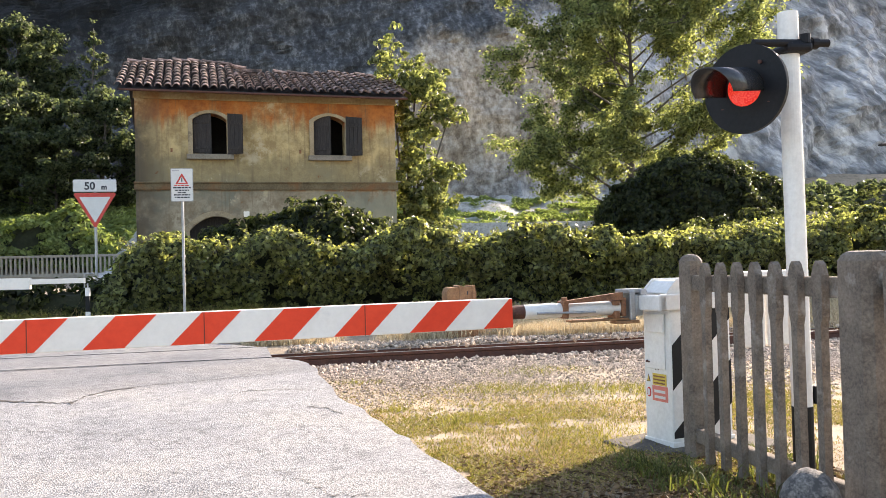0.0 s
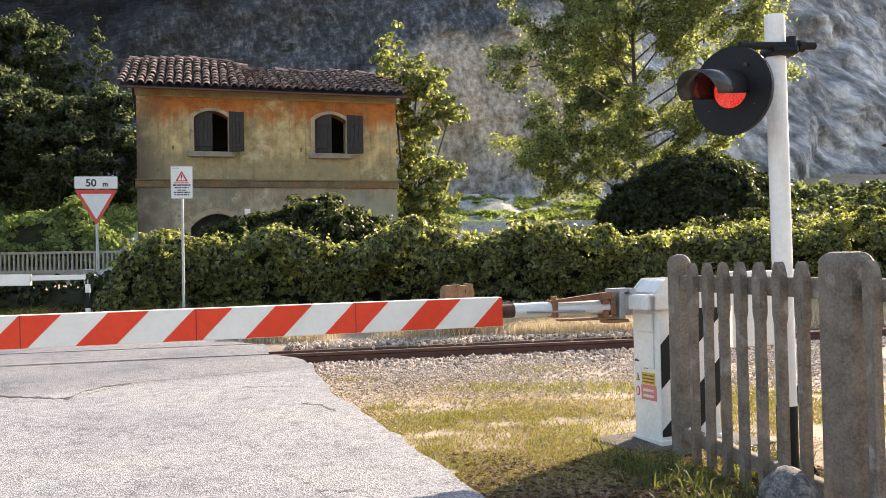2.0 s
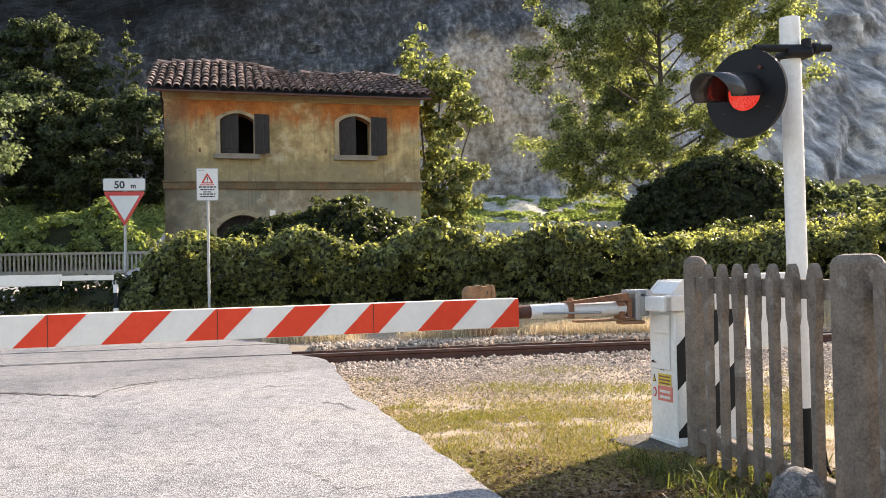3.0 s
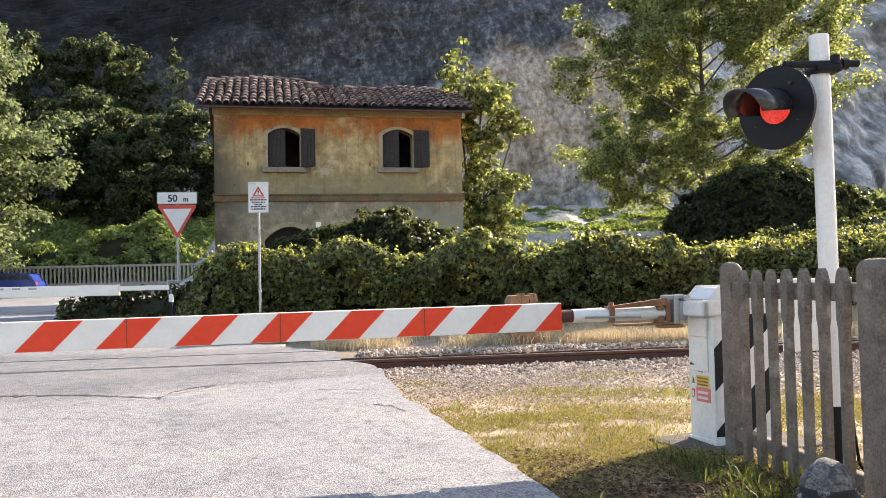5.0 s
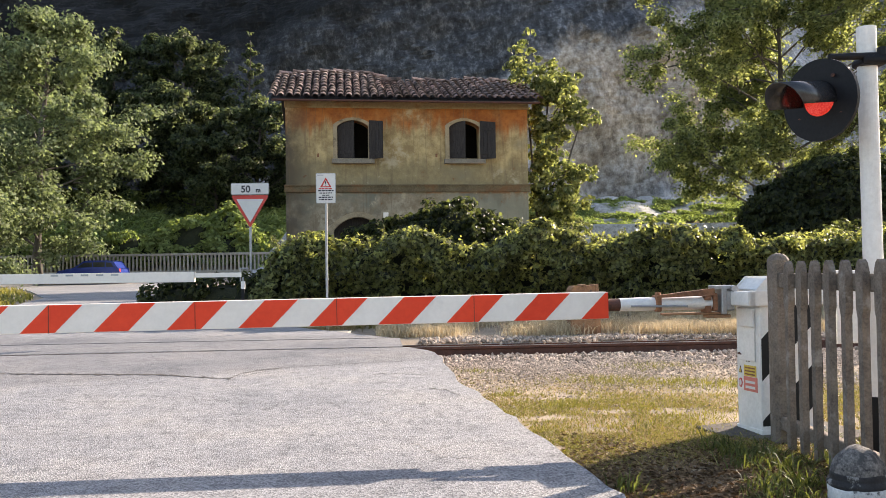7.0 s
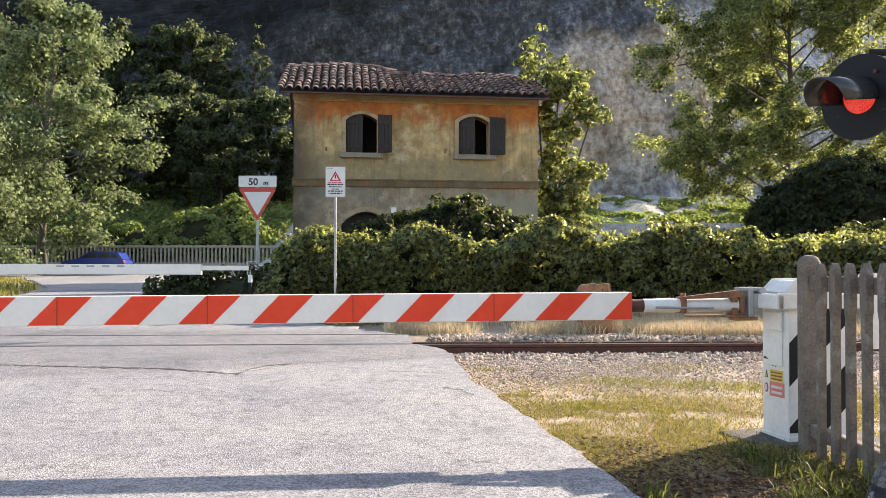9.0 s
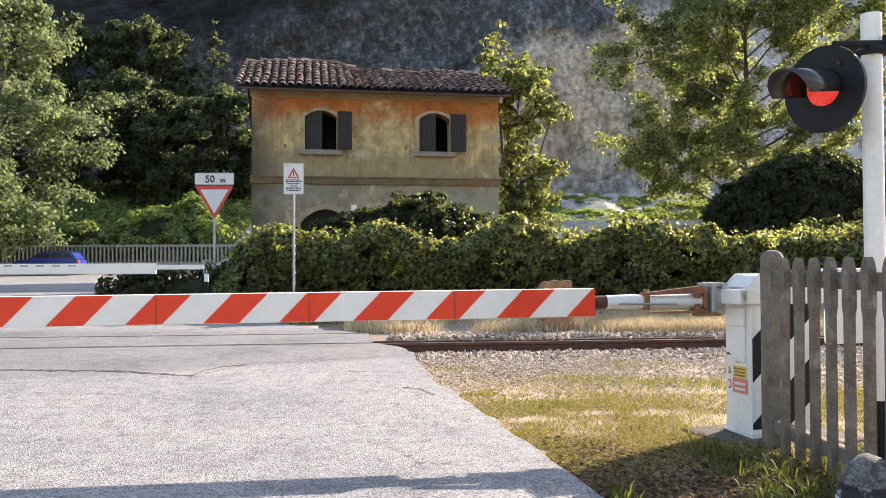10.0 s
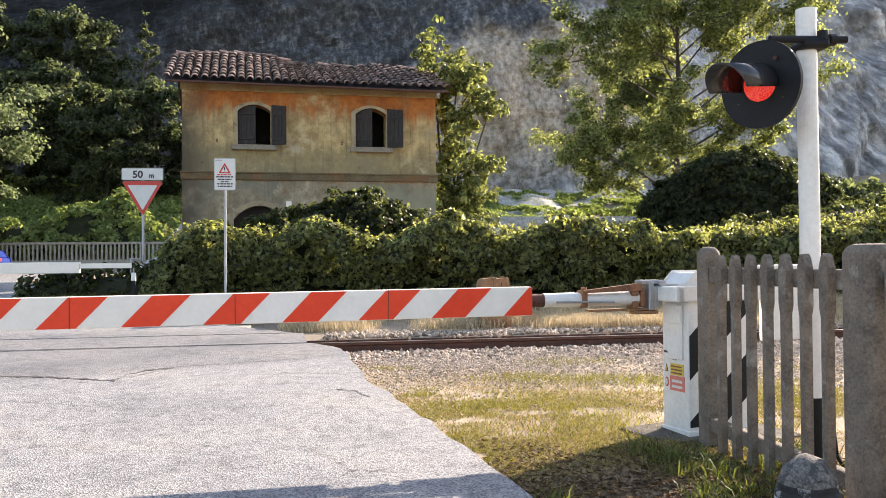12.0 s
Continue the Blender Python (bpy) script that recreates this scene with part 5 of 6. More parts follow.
def tree(name, label, height_m, spread, crown_from, count, size, mat, seed, trunk=0.25, limbs=16, lean=0.0, droop=0.0, sub=5, puff=0.16, flat=0.55):
    """A tapered trunk, limbs, branches with clumps of small leaves at and along their ends."""
    rng = np.random.default_rng(seed)
    thing = empty(name, Matrix.Identity(4), label, "tree")
    bm = bmesh.new()
    top = Vector((lean, 0, height_m))
    spine = [Vector((lean * u + 0.02 * height_m * noise.noise((u * 3, seed, 0)), 0.02 * height_m * noise.noise((u * 3, seed, 7)), height_m * u * 0.96)) for u in np.linspace(0, 1, 9)]
    tube(bm, spine, [trunk * (1 - 0.9 * u) + 0.02 for u in np.linspace(0, 1, 9)], 9)
    part("trunk", bm, BARK, thing, smooth=True)
    ends = []
    for k in range(limbs):
        bm = bmesh.new()
        u = crown_from + (0.97 - crown_from) * (k + 0.5) / limbs
        i = min(7, int(u * 8))
        b = spine[i].lerp(spine[i + 1], u * 8 - i)
        az = k * 2.4 + rng.normal(0, 0.35)
        shape = math.sin(math.pi * min(1, 0.18 + 0.82 * (u - crown_from) / (1 - crown_from))) ** 0.7
        ln = spread * max(0.28, shape) * rng.uniform(0.72, 1.12)
        d = Vector((math.cos(az), math.sin(az), rng.uniform(0.25, 0.75) - droop))
        mid = b + d * ln * 0.5 + Vector((0, 0, 0.04 * ln))
        e = b + d * ln
        tube(bm, [b, mid, e], [trunk * 0.33 * (1 - u * 0.6), trunk * 0.2 * (1 - u * 0.6), 0.012], 6)
        for q in range(sub):
            v = 0.35 + 0.65 * q / (sub - 1)
            p = b.lerp(e, v)
            sd = (d + Vector(rng.normal(0, 0.75, 3))).normalized() * ln * rng.uniform(0.2, 0.45)
            sd.z -= droop * ln * 0.2
            tube(bm, [p, p + sd * 0.5, p + sd], [0.03 * height_m / 12, 0.02 * height_m / 12, 0.006], 4)
            ends.append((p + sd, ln))
            ends.append((p + sd * 0.55, ln))
        ends.append((e, ln))
        part("limb", bm, BARK, thing, smooth=True)
    ends.append((top, spread * 0.6))
    pts, nrm = [], []
    per = max(1, count // len(ends))
    for c, ln in ends:
        s = puff * spread * rng.uniform(0.6, 1.2)
        g = rng.normal(0, 1, (per, 3)) * np.array([s, s, s * flat])
        for d in g:
            pts.append((c.x + d[0], c.y + d[1], c.z + d[2] - droop * abs(d[0])))
            nrm.append((0.6 * d[0] / s, 0.6 * d[1] / s, d[2] / s + 0.7))
    leaves("crown", pts, nrm, size, mat, thing, lean=0.8, seed=seed + 1)
    return thing


t1 = tree("broadleaf_tree", "tall airy green poplar before the rock face", 21.0, 8.2, 0.10, 135000, 0.16, LEAF_TREE, 31, 0.36, 40, 0.4, 0.02, 8, 0.048, 0.75)
t1.matrix_world = pose(23.0, 58.0, 1.6)


def house_climber():
    """Bright creeper and young growth hanging round the house corner."""
    rng = np.random.default_rng(33)
    thing = empty("climber", Matrix.Translation((4.0, 24.6, 0.3)), "sunlit green climber round the house corner", "climber")
    centres, outs, radii = [], [], []
    for x, z, rx, rz, n in ((0.15, 5.3, 0.72, 0.75, 90), (0.0, 6.1, 0.45, 0.45, 36), (0.05, 3.2, 0.72, 0.85, 90), (-0.25, 4.4, 0.2, 0.6, 20),
                            (0.1, 1.9, 0.8, 0.6, 80), (0.95, 5.2, 0.35, 0.2, 14), (0.85, 3.55, 0.4, 0.2, 14), (-0.7, 6.75, 0.28, 0.6, 22), (0.55, 6.1, 0.3, 0.35, 16), (0.7, 2.7, 0.3, 0.25, 10)):
        for _ in range(int(1.5 * n)):
            a, q = rng.uniform(0, 2 * math.pi), math.sqrt(rng.uniform(0.05, 1))
            c = Vector((x + rx * q * math.cos(a) + rng.normal(0, 0.08), rng.normal(0, 0.55), z + rz * q * math.sin(a) + rng.normal(0, 0.08)))
            centres.append(c)
            outs.append((0.4 * math.cos(a), -0.5, 0.6))
            radii.append(rng.uniform(0.08, 0.22))
        stem = bmesh.new()
        tube(stem, [(-0.2, 0.2, -0.4), (-0.2 + x * 0.4, 0.2, z * 0.55), (x, 0.1, z), (x + rx * 0.5, 0, z + rz * 0.7)], [0.05, 0.035, 0.02, 0.006], 6)
        part("stem", stem, BARK, thing, smooth=True)
    clumps("foliage", centres, outs, radii, 24, 0.09, LEAF_CLIMBER, thing, seed=34, long=1.6)


house_climber()
w0 = tree("woodland_tree", "dark green woodland tree on the slope", 10.5, 3.8, 0.12, 22000, 0.19, LEAF_WOOD, 35, 0.2, 26, 0.3, 0.0, 5, 0.075)
w0.matrix_world = pose(-14.0, 64.0, 3.9)
w1 = tree("woodland_tree", "dark green woodland tree on the slope", 8.6, 3.4, 0.10, 19000, 0.19, LEAF_WOOD, 37, 0.17, 24, -0.4, 0.02, 5, 0.08)
w1.matrix_world = pose(-18.4, 63.0, 5.0, 0, 0, 40)
w0["group"] = w1["group"] = "trees on the wooded slope"
rng = np.random.default_rng(8)
for k, (x, y, z, s) in enumerate(((-22, 66, 5.6, 1.0), (-26, 62, 5, 1.0), (-31, 66, 6, 1.1), (-11.2, 67, 5.0, 0.75), (-16.2, 61, 3.2, 0.75), (-33, 62, 6, 1.1), (-23, 74, 11, 1.1), (-30, 76, 12, 1.2), (-38, 70, 9, 1.2), (-44, 64, 7, 1.2))):
    c = copy_thing((w0, w1)[k % 2], pose(x, y, z, 0, 0, 70 * k))
    c.scale = (s, s, s)
slim = tree("woodland_tree", "slim pale-tipped tree rising above the wooded slope", 13.5, 1.0, 0.3, 2600, 0.15, LEAF_WOOD, 39, 0.12, 24, 0.5, 0.0, 4, 0.12)
slim.matrix_world = pose(-16.4, 70.0, 7.6)
wil = tree("willow_tree", "pale green sunlit tree beside the far road", 15.5, 4.6, 0.10, 38000, 0.16, LEAF_WILLOW, 41, 0.28, 30, 0.5, 0.08, 5, 0.09)
wil.matrix_world = pose(-22.4, 47.5, 0.6)
wil2 = tree("willow_tree", "low yellow-green tree beside the far road", 8.5, 3.6, 0.06, 26000, 0.13, LEAF_WILLOW, 43, 0.2, 24, -0.4, 0.1, 5, 0.14)
wil2.matrix_world = pose(-23.2, 42.5, 0.5)
wil["group"] = wil2["group"] = "trees beside the far road"

# ---- dark creeper wall at the far verge ----
mound("creeper_wall", "low wall overgrown with dark creeper beside the far road", "creeper wall", (-3.4, 17.4, 0.1),
      [(0, 0, 0.35, 1.3, 0.4, 0.55), (0.9, 0.1, 0.4, 0.6, 0.45, 0.6), (-0.9, 0, 0.35, 0.8, 0.4, 0.5)], 6000, 0.08, LEAF_BUSH, 51)

# ---- rock face ----
def cliff_material():
    m = bpy.data.materials.new("limestone_cliff")
    m.use_nodes = True
    nt = m.node_tree
    bsdf = nt.nodes["Principled BSDF"]
    geo = nt.nodes.new("ShaderNodeNewGeometry")
    mp = nt.nodes.new("ShaderNodeMapping")
    mp.inputs["Scale"].default_value = (1.0, 0.08, 0.8)
    nt.links.new(geo.outputs["Position"], mp.inputs[0])
    a = node(nt, "ShaderNodeTexNoise", Scale=0.10, Detail=9.0, Roughness=0.65)
    b = node(nt, "ShaderNodeTexNoise", Scale=1.7, Detail=12.0, Roughness=0.74)
    c = node(nt, "ShaderNodeTexNoise", Scale=0.055, Detail=4.0, Roughness=0.55)
    for n in (a, b, c):
        nt.links.new(mp.outputs[0], n.inputs["Vector"])

    def ramp(fac, stops):
        r = nt.nodes.new("ShaderNodeValToRGB")
        while len(r.color_ramp.elements) < len(stops):
            r.color_ramp.elements.new(0.5)
        for e, (p, col) in zip(r.color_ramp.elements, stops):
            e.position, e.color = p, (*col, 1)
        nt.links.new(fac, r.inputs[0])
        return r.outputs[0]

    turn = nt.nodes.new("ShaderNodeMapping")
    turn.inputs["Rotation"].default_value = (0, radians(-35), 0)
    nt.links.new(geo.outputs["Position"], turn.inputs[0])
    tilt = nt.nodes.new("ShaderNodeMapping")
    tilt.inputs["Scale"].default_value = (0.45, 0.05, 1.1)
    nt.links.new(turn.outputs[0], tilt.inputs[0])
    strata = node(nt, "ShaderNodeTexNoise", Scale=0.45, Detail=9.0, Roughness=0.68)
    nt.links.new(tilt.outputs[0], strata.inputs["Vector"])
    rock = ramp(b.outputs["Fac"], ((0.37, (0.14, 0.139, 0.14)), (0.5, (0.39, 0.386, 0.382)), (0.63, (0.64, 0.63, 0.62))))
    warm = ramp(b.outputs["Fac"], ((0.37, (0.20, 0.15, 0.105)), (0.5, (0.44, 0.35, 0.265)), (0.63, (0.66, 0.565, 0.455))))
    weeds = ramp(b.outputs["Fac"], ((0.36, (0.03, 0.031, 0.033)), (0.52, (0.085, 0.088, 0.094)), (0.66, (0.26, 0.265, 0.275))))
    # ochre-stained rock round the middle of the face
    spot = nt.nodes.new("ShaderNodeVectorMath")
    spot.operation = 'DISTANCE'
    spot.inputs[1].default_value = (20.0, 90.0, 19.0)
    nt.links.new(geo.outputs["Position"], spot.inputs[0])
    ragged = nt.nodes.new("ShaderNodeMath")
    ragged.operation = 'MULTIPLY_ADD'
    nt.links.new(a.outputs["Fac"], ragged.inputs[0])
    ragged.inputs[1].default_value = 26.0
    nt.links.new(spot.outputs["Value"], ragged.inputs[2])
    wmr = nt.nodes.new("ShaderNodeMapRange")
    wmr.inputs["From Min"].default_value = 28.0
    wmr.inputs["From Max"].default_value = 20.0
    nt.links.new(ragged.outputs[0], wmr.inputs[0])
    wmask = wmr.outputs[0]
    mix = nt.nodes.new("ShaderNodeMixRGB")
    nt.links.new(wmask, mix.inputs[0])
    nt.links.new(rock, mix.inputs[1])
    nt.links.new(warm, mix.inputs[2])
    sep = nt.nodes.new("ShaderNodeSeparateXYZ")
    nt.links.new(geo.outputs["Position"], sep.inputs[0])
    side = nt.nodes.new("ShaderNodeMapRange")
    side.inputs["From Min"].default_value = 40.0
    side.inputs["From Max"].default_value = 52.0
    nt.links.new(sep.outputs["X"], side.inputs[0])
    beds = ramp(strata.outputs["Fac"], ((0.38, (0.12, 0.124, 0.13)), (0.5, (0.29, 0.29, 0.295)), (0.63, (0.66, 0.65, 0.645))))
    mix3 = nt.nodes.new("ShaderNodeMixRGB")
    nt.links.new(side.outputs[0], mix3.inputs[0])
    nt.links.new(mix.outputs[0], mix3.inputs[1])
    nt.links.new(beds, mix3.inputs[2])
    mix = mix3
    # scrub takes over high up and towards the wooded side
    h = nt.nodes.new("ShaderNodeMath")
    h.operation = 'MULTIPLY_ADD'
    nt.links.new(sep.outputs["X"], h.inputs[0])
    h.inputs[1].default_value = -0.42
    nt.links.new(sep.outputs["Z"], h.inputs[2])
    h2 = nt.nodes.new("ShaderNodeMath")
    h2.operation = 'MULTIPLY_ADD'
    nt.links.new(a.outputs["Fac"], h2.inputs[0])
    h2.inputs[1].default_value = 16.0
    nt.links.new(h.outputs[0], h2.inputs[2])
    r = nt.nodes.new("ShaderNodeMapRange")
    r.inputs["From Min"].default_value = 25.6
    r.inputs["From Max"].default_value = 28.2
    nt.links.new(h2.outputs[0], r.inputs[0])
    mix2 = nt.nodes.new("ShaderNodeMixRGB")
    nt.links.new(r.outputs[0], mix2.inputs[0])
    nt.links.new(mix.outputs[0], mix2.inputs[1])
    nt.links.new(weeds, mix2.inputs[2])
    # upper left turns near black: shade of trees painted into the rock colour
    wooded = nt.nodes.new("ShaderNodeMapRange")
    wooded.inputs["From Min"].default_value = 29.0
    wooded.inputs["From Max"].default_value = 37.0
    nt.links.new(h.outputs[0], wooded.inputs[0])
    tree_shade = ramp(b.outputs["Fac"], ((0.36, (0.003, 0.0033, 0.004)), (0.52, (0.007, 0.008, 0.0085)), (0.66, (0.032, 0.034, 0.034))))
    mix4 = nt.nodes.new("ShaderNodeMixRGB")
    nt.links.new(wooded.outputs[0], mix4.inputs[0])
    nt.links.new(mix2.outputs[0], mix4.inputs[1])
    nt.links.new(tree_shade, mix4.inputs[2])
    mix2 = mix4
    # broad weathering, darker runs down the face
    run = nt.nodes.new("ShaderNodeMapping")
    run.inputs["Scale"].default_value = (0.26, 0.01, 0.10)
    nt.links.new(geo.outputs["Position"], run.inputs[0])
    streak = node(nt, "ShaderNodeTexNoise", Scale=1.0, Detail=8.0, Roughness=0.66)
    nt.links.new(run.outputs[0], streak.inputs["Vector"])
    tone = ramp(streak.outputs["Fac"], ((0.32, (0.45, 0.45, 0.46)), (0.5, (0.85, 0.85, 0.85)), (0.66, (1.15, 1.14, 1.12))))
    worn = nt.nodes.new("ShaderNodeMixRGB")
    worn.blend_type = 'MULTIPLY'
    worn.inputs[0].default_value = 1.0
    nt.links.new(mix2.outputs[0], worn.inputs[1])
    nt.links.new(tone, worn.inputs[2])
    nt.links.new(worn.outputs[0], bsdf.inputs["Base Color"])
    bsdf.inputs["Roughness"].default_value = 0.95
    bp = node(nt, "ShaderNodeBump", Strength=0.5, Distance=0.5)
    nt.links.new(b.outputs["Fac"], bp.inputs["Height"])
    nt.links.new(bp.outputs[0], bsdf.inputs["Normal"])
    return m


CLIFF = cliff_material()


def cliff():
    nx, nz = 420, 80
    vs = []
    for j in range(nz + 1):
        for i in range(nx + 1):
            x = -170 + 420 * i / nx
            z = 2 + (33.5 + 0.25 * max(0.0, x - 30)) * j / nz
            y = 84 + 0.30 * z + 0.45 * max(0, x - 25) - 0.12 * max(0, -20 - x)
            p = Vector((x * 0.03, z * 0.035, 1.0))
            y += 6 * noise.fractal(p, 1.0, 2.0, 5) + 1.5 * noise.fractal(Vector((x * 0.16, z * 0.12, 4)), 0.8, 2.1, 6) + 0.9 * noise.noise((x * 0.45 + 0.3 * z, z * 0.5, 9))
            vs.append((x, y, z))
    w = nx + 1
    fs = [(j * w + i, j * w + i + 1, (j + 1) * w + i + 1, (j + 1) * w + i) for j in range(nz) for i in range(nx)]
    tagged(raw("backdrop_cliff", vs, fs, CLIFF, smooth=False), "grey limestone rock face in shade, with dark scrub and painted tree shade", "cliff", kind="structure")


cliff()

def hillside():
    """An unseen slope behind the viewer, added to hold back low sky light."""
    vs, n = [], 72
    for j in range(9):
        for i in range(n + 1):
            a = radians(176 + 188 * i / n)
            r = 85 + 5 * j + 6 * noise.noise((i * 0.35, j * 0.6, 3))
            vs.append((r * math.cos(a), r * math.sin(a), -0.6 + j * (1.2 + 0.3 * noise.noise((i * 0.22, 0, 8)))))
    fs = [(j * (n + 1) + i, j * (n + 1) + i + 1, (j + 1) * (n + 1) + i + 1, (j + 1) * (n + 1) + i) for j in range(8) for i in range(n)]
    tagged(raw("backdrop_sky_blocker", vs, fs, SKY_BLOCKER), "unseen dark slope behind the viewer, added to block low sky light", "hillside", kind="structure")


# dark green for the added slope, out of view, that dims the fill
SKY_BLOCKER = material("sky_blocker_green", (0.02, 0.03, 0.012), (0.08, 0.10, 0.04), 0.3, 1.0, 1.0, 2.0)
hillside()

# ---- bridge railing and parked car ----
def railing():
    thing = empty("railing", Matrix.Translation((-8.5, 51.5, 1.15)) @ Matrix.Rotation(radians(180), 4, 'Z'), "long pale concrete slat railing along the far road", "railing")
    n = 96
    bm = bmesh.new()
    box(bm, (-0.6, -0.08, 1.12), (22.5, 0.08, 1.26), 0.02)
    part("top_rail", bm, LIMESTONE, thing)
    bm = bmesh.new()
    box(bm, (-0.6, -0.1, -0.4), (22.5, 0.1, 0.22), 0.02)
    part("kerb", bm, LIMESTONE, thing)
    bm = bmesh.new()
    box(bm, (-0.05, -0.05, 0.22), (0.05, 0.05, 1.12))
    me = None
    for k in range(n):
        x = -0.5 + 22.8 * k / (n - 1)
        if me is None:
            bmesh.ops.translate(bm, vec=(x, 0, 0), verts=bm.verts)
            first = part("slat", bm, LIMESTONE, thing)
            me = first.data
        else:
            ob = new("slat", me)
            ob.parent = thing
            ob.location = (22.8 * k / (n - 1), 0, 0)


railing()

BLUE = material("blue_car_paint", (0.015, 0.035, 0.20), (0.02, 0.045, 0.25), 2.0, 0.25, 0.0, 10.0)
GLASS = material("dark_car_glass", (0.02, 0.025, 0.03), (0.04, 0.045, 0.05), 2.0, 0.08, 0.0, 10.0)
TYRE = material("tyre_rubber", (0.015, 0.015, 0.015), (0.03, 0.03, 0.03), 20.0, 0.9, 0.2, 60.0)


def car():
    """A small blue hatchback parked before the railing, its tail towards the house."""
    thing = empty("car", Matrix.Translation((-19.5, 48.0, 0.66)) @ Matrix.Scale(0.9, 4), "blue hatchback car parked before the far railing", "car")
    bm = bmesh.new()
    prof = [(-1.95, 0.25), (1.95, 0.25), (1.98, 0.65), (1.92, 0.92), (1.55, 1.0), (0.6, 1.0), (-0.9, 0.96), (-1.8, 0.78), (-1.98, 0.6)]
    prism(bm, prof, 1.62, Matrix.Translation((0, -0.81, 0)))
    bmesh.ops.bevel(bm, geom=bm.edges[:], offset=0.05, segments=2, affect='EDGES', clamp_overlap=True)
    part("body", bm, BLUE, thing, smooth=False)
    bm = bmesh.new()
    prism(bm, [(-0.95, 0.95), (1.85, 0.95), (1.55, 1.36), (1.2, 1.42), (0.0, 1.42), (-0.3, 1.36)], 1.42, Matrix.Translation((0, -0.71, 0)))
    bmesh.ops.bevel(bm, geom=bm.edges[:], offset=0.04, segments=2, affect='EDGES', clamp_overlap=True)
    part("cabin", bm, BLUE, thing)
    for out in ([(-0.75, 1.0), (-0.25, 1.32), (0.25, 1.34), (0.25, 1.0)], [(0.33, 1.0), (0.33, 1.34), (1.05, 1.34), (1.05, 1.0)], [(1.13, 1.02), (1.13, 1.33), (1.45, 1.3), (1.62, 1.02)]):
        bm = bmesh.new()
        prism(bm, out, 0.01, Matrix.Translation((0, -0.722, 0)))
        part("side_window", bm, GLASS, thing)
    bm = bmesh.new()
    box(bm, (1.88, -0.80, 0.72), (2.0, -0.55, 0.92), 0.02)
    part("tail_light", bm, SIGN_RED, thing, "red tail light")
    for x in (-1.25, 1.25):
        for y in (-0.78, 0.62):
            bm = bmesh.new()
            cyl(bm, (x, y, 0.30), (x, y + 0.16, 0.30), 0.30, seg=24)
            wh = part("wheel", bm, TYRE, thing)
            bm = bmesh.new()
            cyl(bm, (x, y - 0.006, 0.30), (x, y - 0.001, 0.30), 0.18, seg=20)
            part("rim", bm, GALV, wh)


car()


def street_lamp():
    """A distant lamp on a curved arm, above the bushes."""
    base = height(45.7, 60.0)
    thing = empty("street_lamp", Matrix.Translation((45.7, 60.0, base)), "grey street lamp with a curved arm", "street lamp")
    top = 9.0 - base
    bm = bmesh.new()
    tube(bm, [(0, 0, -0.3), (0, 0, top * 0.5), (0, 0, top - 0.6)], [0.09, 0.07, 0.05], 10)
    part("pole", bm, GALV, thing, smooth=True)
    bm = bmesh.new()
    tube(bm, [(0, 0, top - 0.62), (-0.06, 0, top - 0.1), (-0.32, 0, top + 0.32), (-0.75, 0, top + 0.56), (-1.3, 0, top + 0.64)], [0.045, 0.043, 0.04, 0.036, 0.034], 8)
    part("arm", bm, GALV, thing, smooth=True)
    bm = bmesh.new()
    tube(bm, [(-1.25, 0, top + 0.64), (-1.4, 0, top + 0.65), (-1.75, 0, top + 0.63), (-2.0, 0, top + 0.6)], [0.05, 0.11, 0.12, 0.05], 10)
    part("lamp_head", bm, WOOD, thing, "dark lamp head", smooth=True)


street_lamp()


# ---- verge: grass, weeds and ballast ----
def scatter(n, x0, x1, y0, y1, keep, seed):
    rng = np.random.default_rng(seed)
    p = []
    while len(p) < n:
        x, y = rng.uniform(x0, x1), rng.uniform(y0, y1)
        if rng.uniform() < keep(x, y):
            p.append((x, y, height(x, y) + (noise.noise((x * 0.7, y * 0.7, 0)) * 0.03 if y < 24 else 0) - 0.006))
    return p


def off_road(x, y):
    return 1.0 if x > edge_x(y) + 0.03 + 0.1 * noise.noise((x * 5, y * 5, 0)) else 0.0


def patch(x, y, s=0.9, o=0.0):
    return 0.5 + 0.9 * noise.noise((x * s, y * s, o))


def lawn(x, y):
    """Thin towards the stones, thick in the middle of the verge."""
    return off_road(x, y) * max(0.0, min(1.0, 1.5 * patch(x, y) - 0.2 + 0.7 * noise.noise((x * 4, y * 4, 5)))) * float(np.interp(y, (4, 7.6, 8.7, 10.2), (1, 1, 0.3, 0.04)))


g = blades("dry_grass", scatter(110000, 1.0, 7.5, 4.2, 10.6, lawn, 61), 0.022, 0.007, GRASS_DRY, seed=62, lean=1.6)
tagged(g, "short sun-dried yellow grass on the verge", "grass", kind="stuff")
g = blades("green_grass", scatter(80000, 1.0, 7.5, 4.2, 10.0, lambda x, y: lawn(x, y) * max(0, min(1, patch(x, y, 0.8, 8) * 1.5 - 0.2)), 63), 0.026, 0.008, GRASS_GREEN, seed=64, lean=0.8)
tagged(g, "short yellow-green grass patches on the verge", "grass", kind="stuff")
tuft_rng = np.random.default_rng(65)
pts, hts = [], []
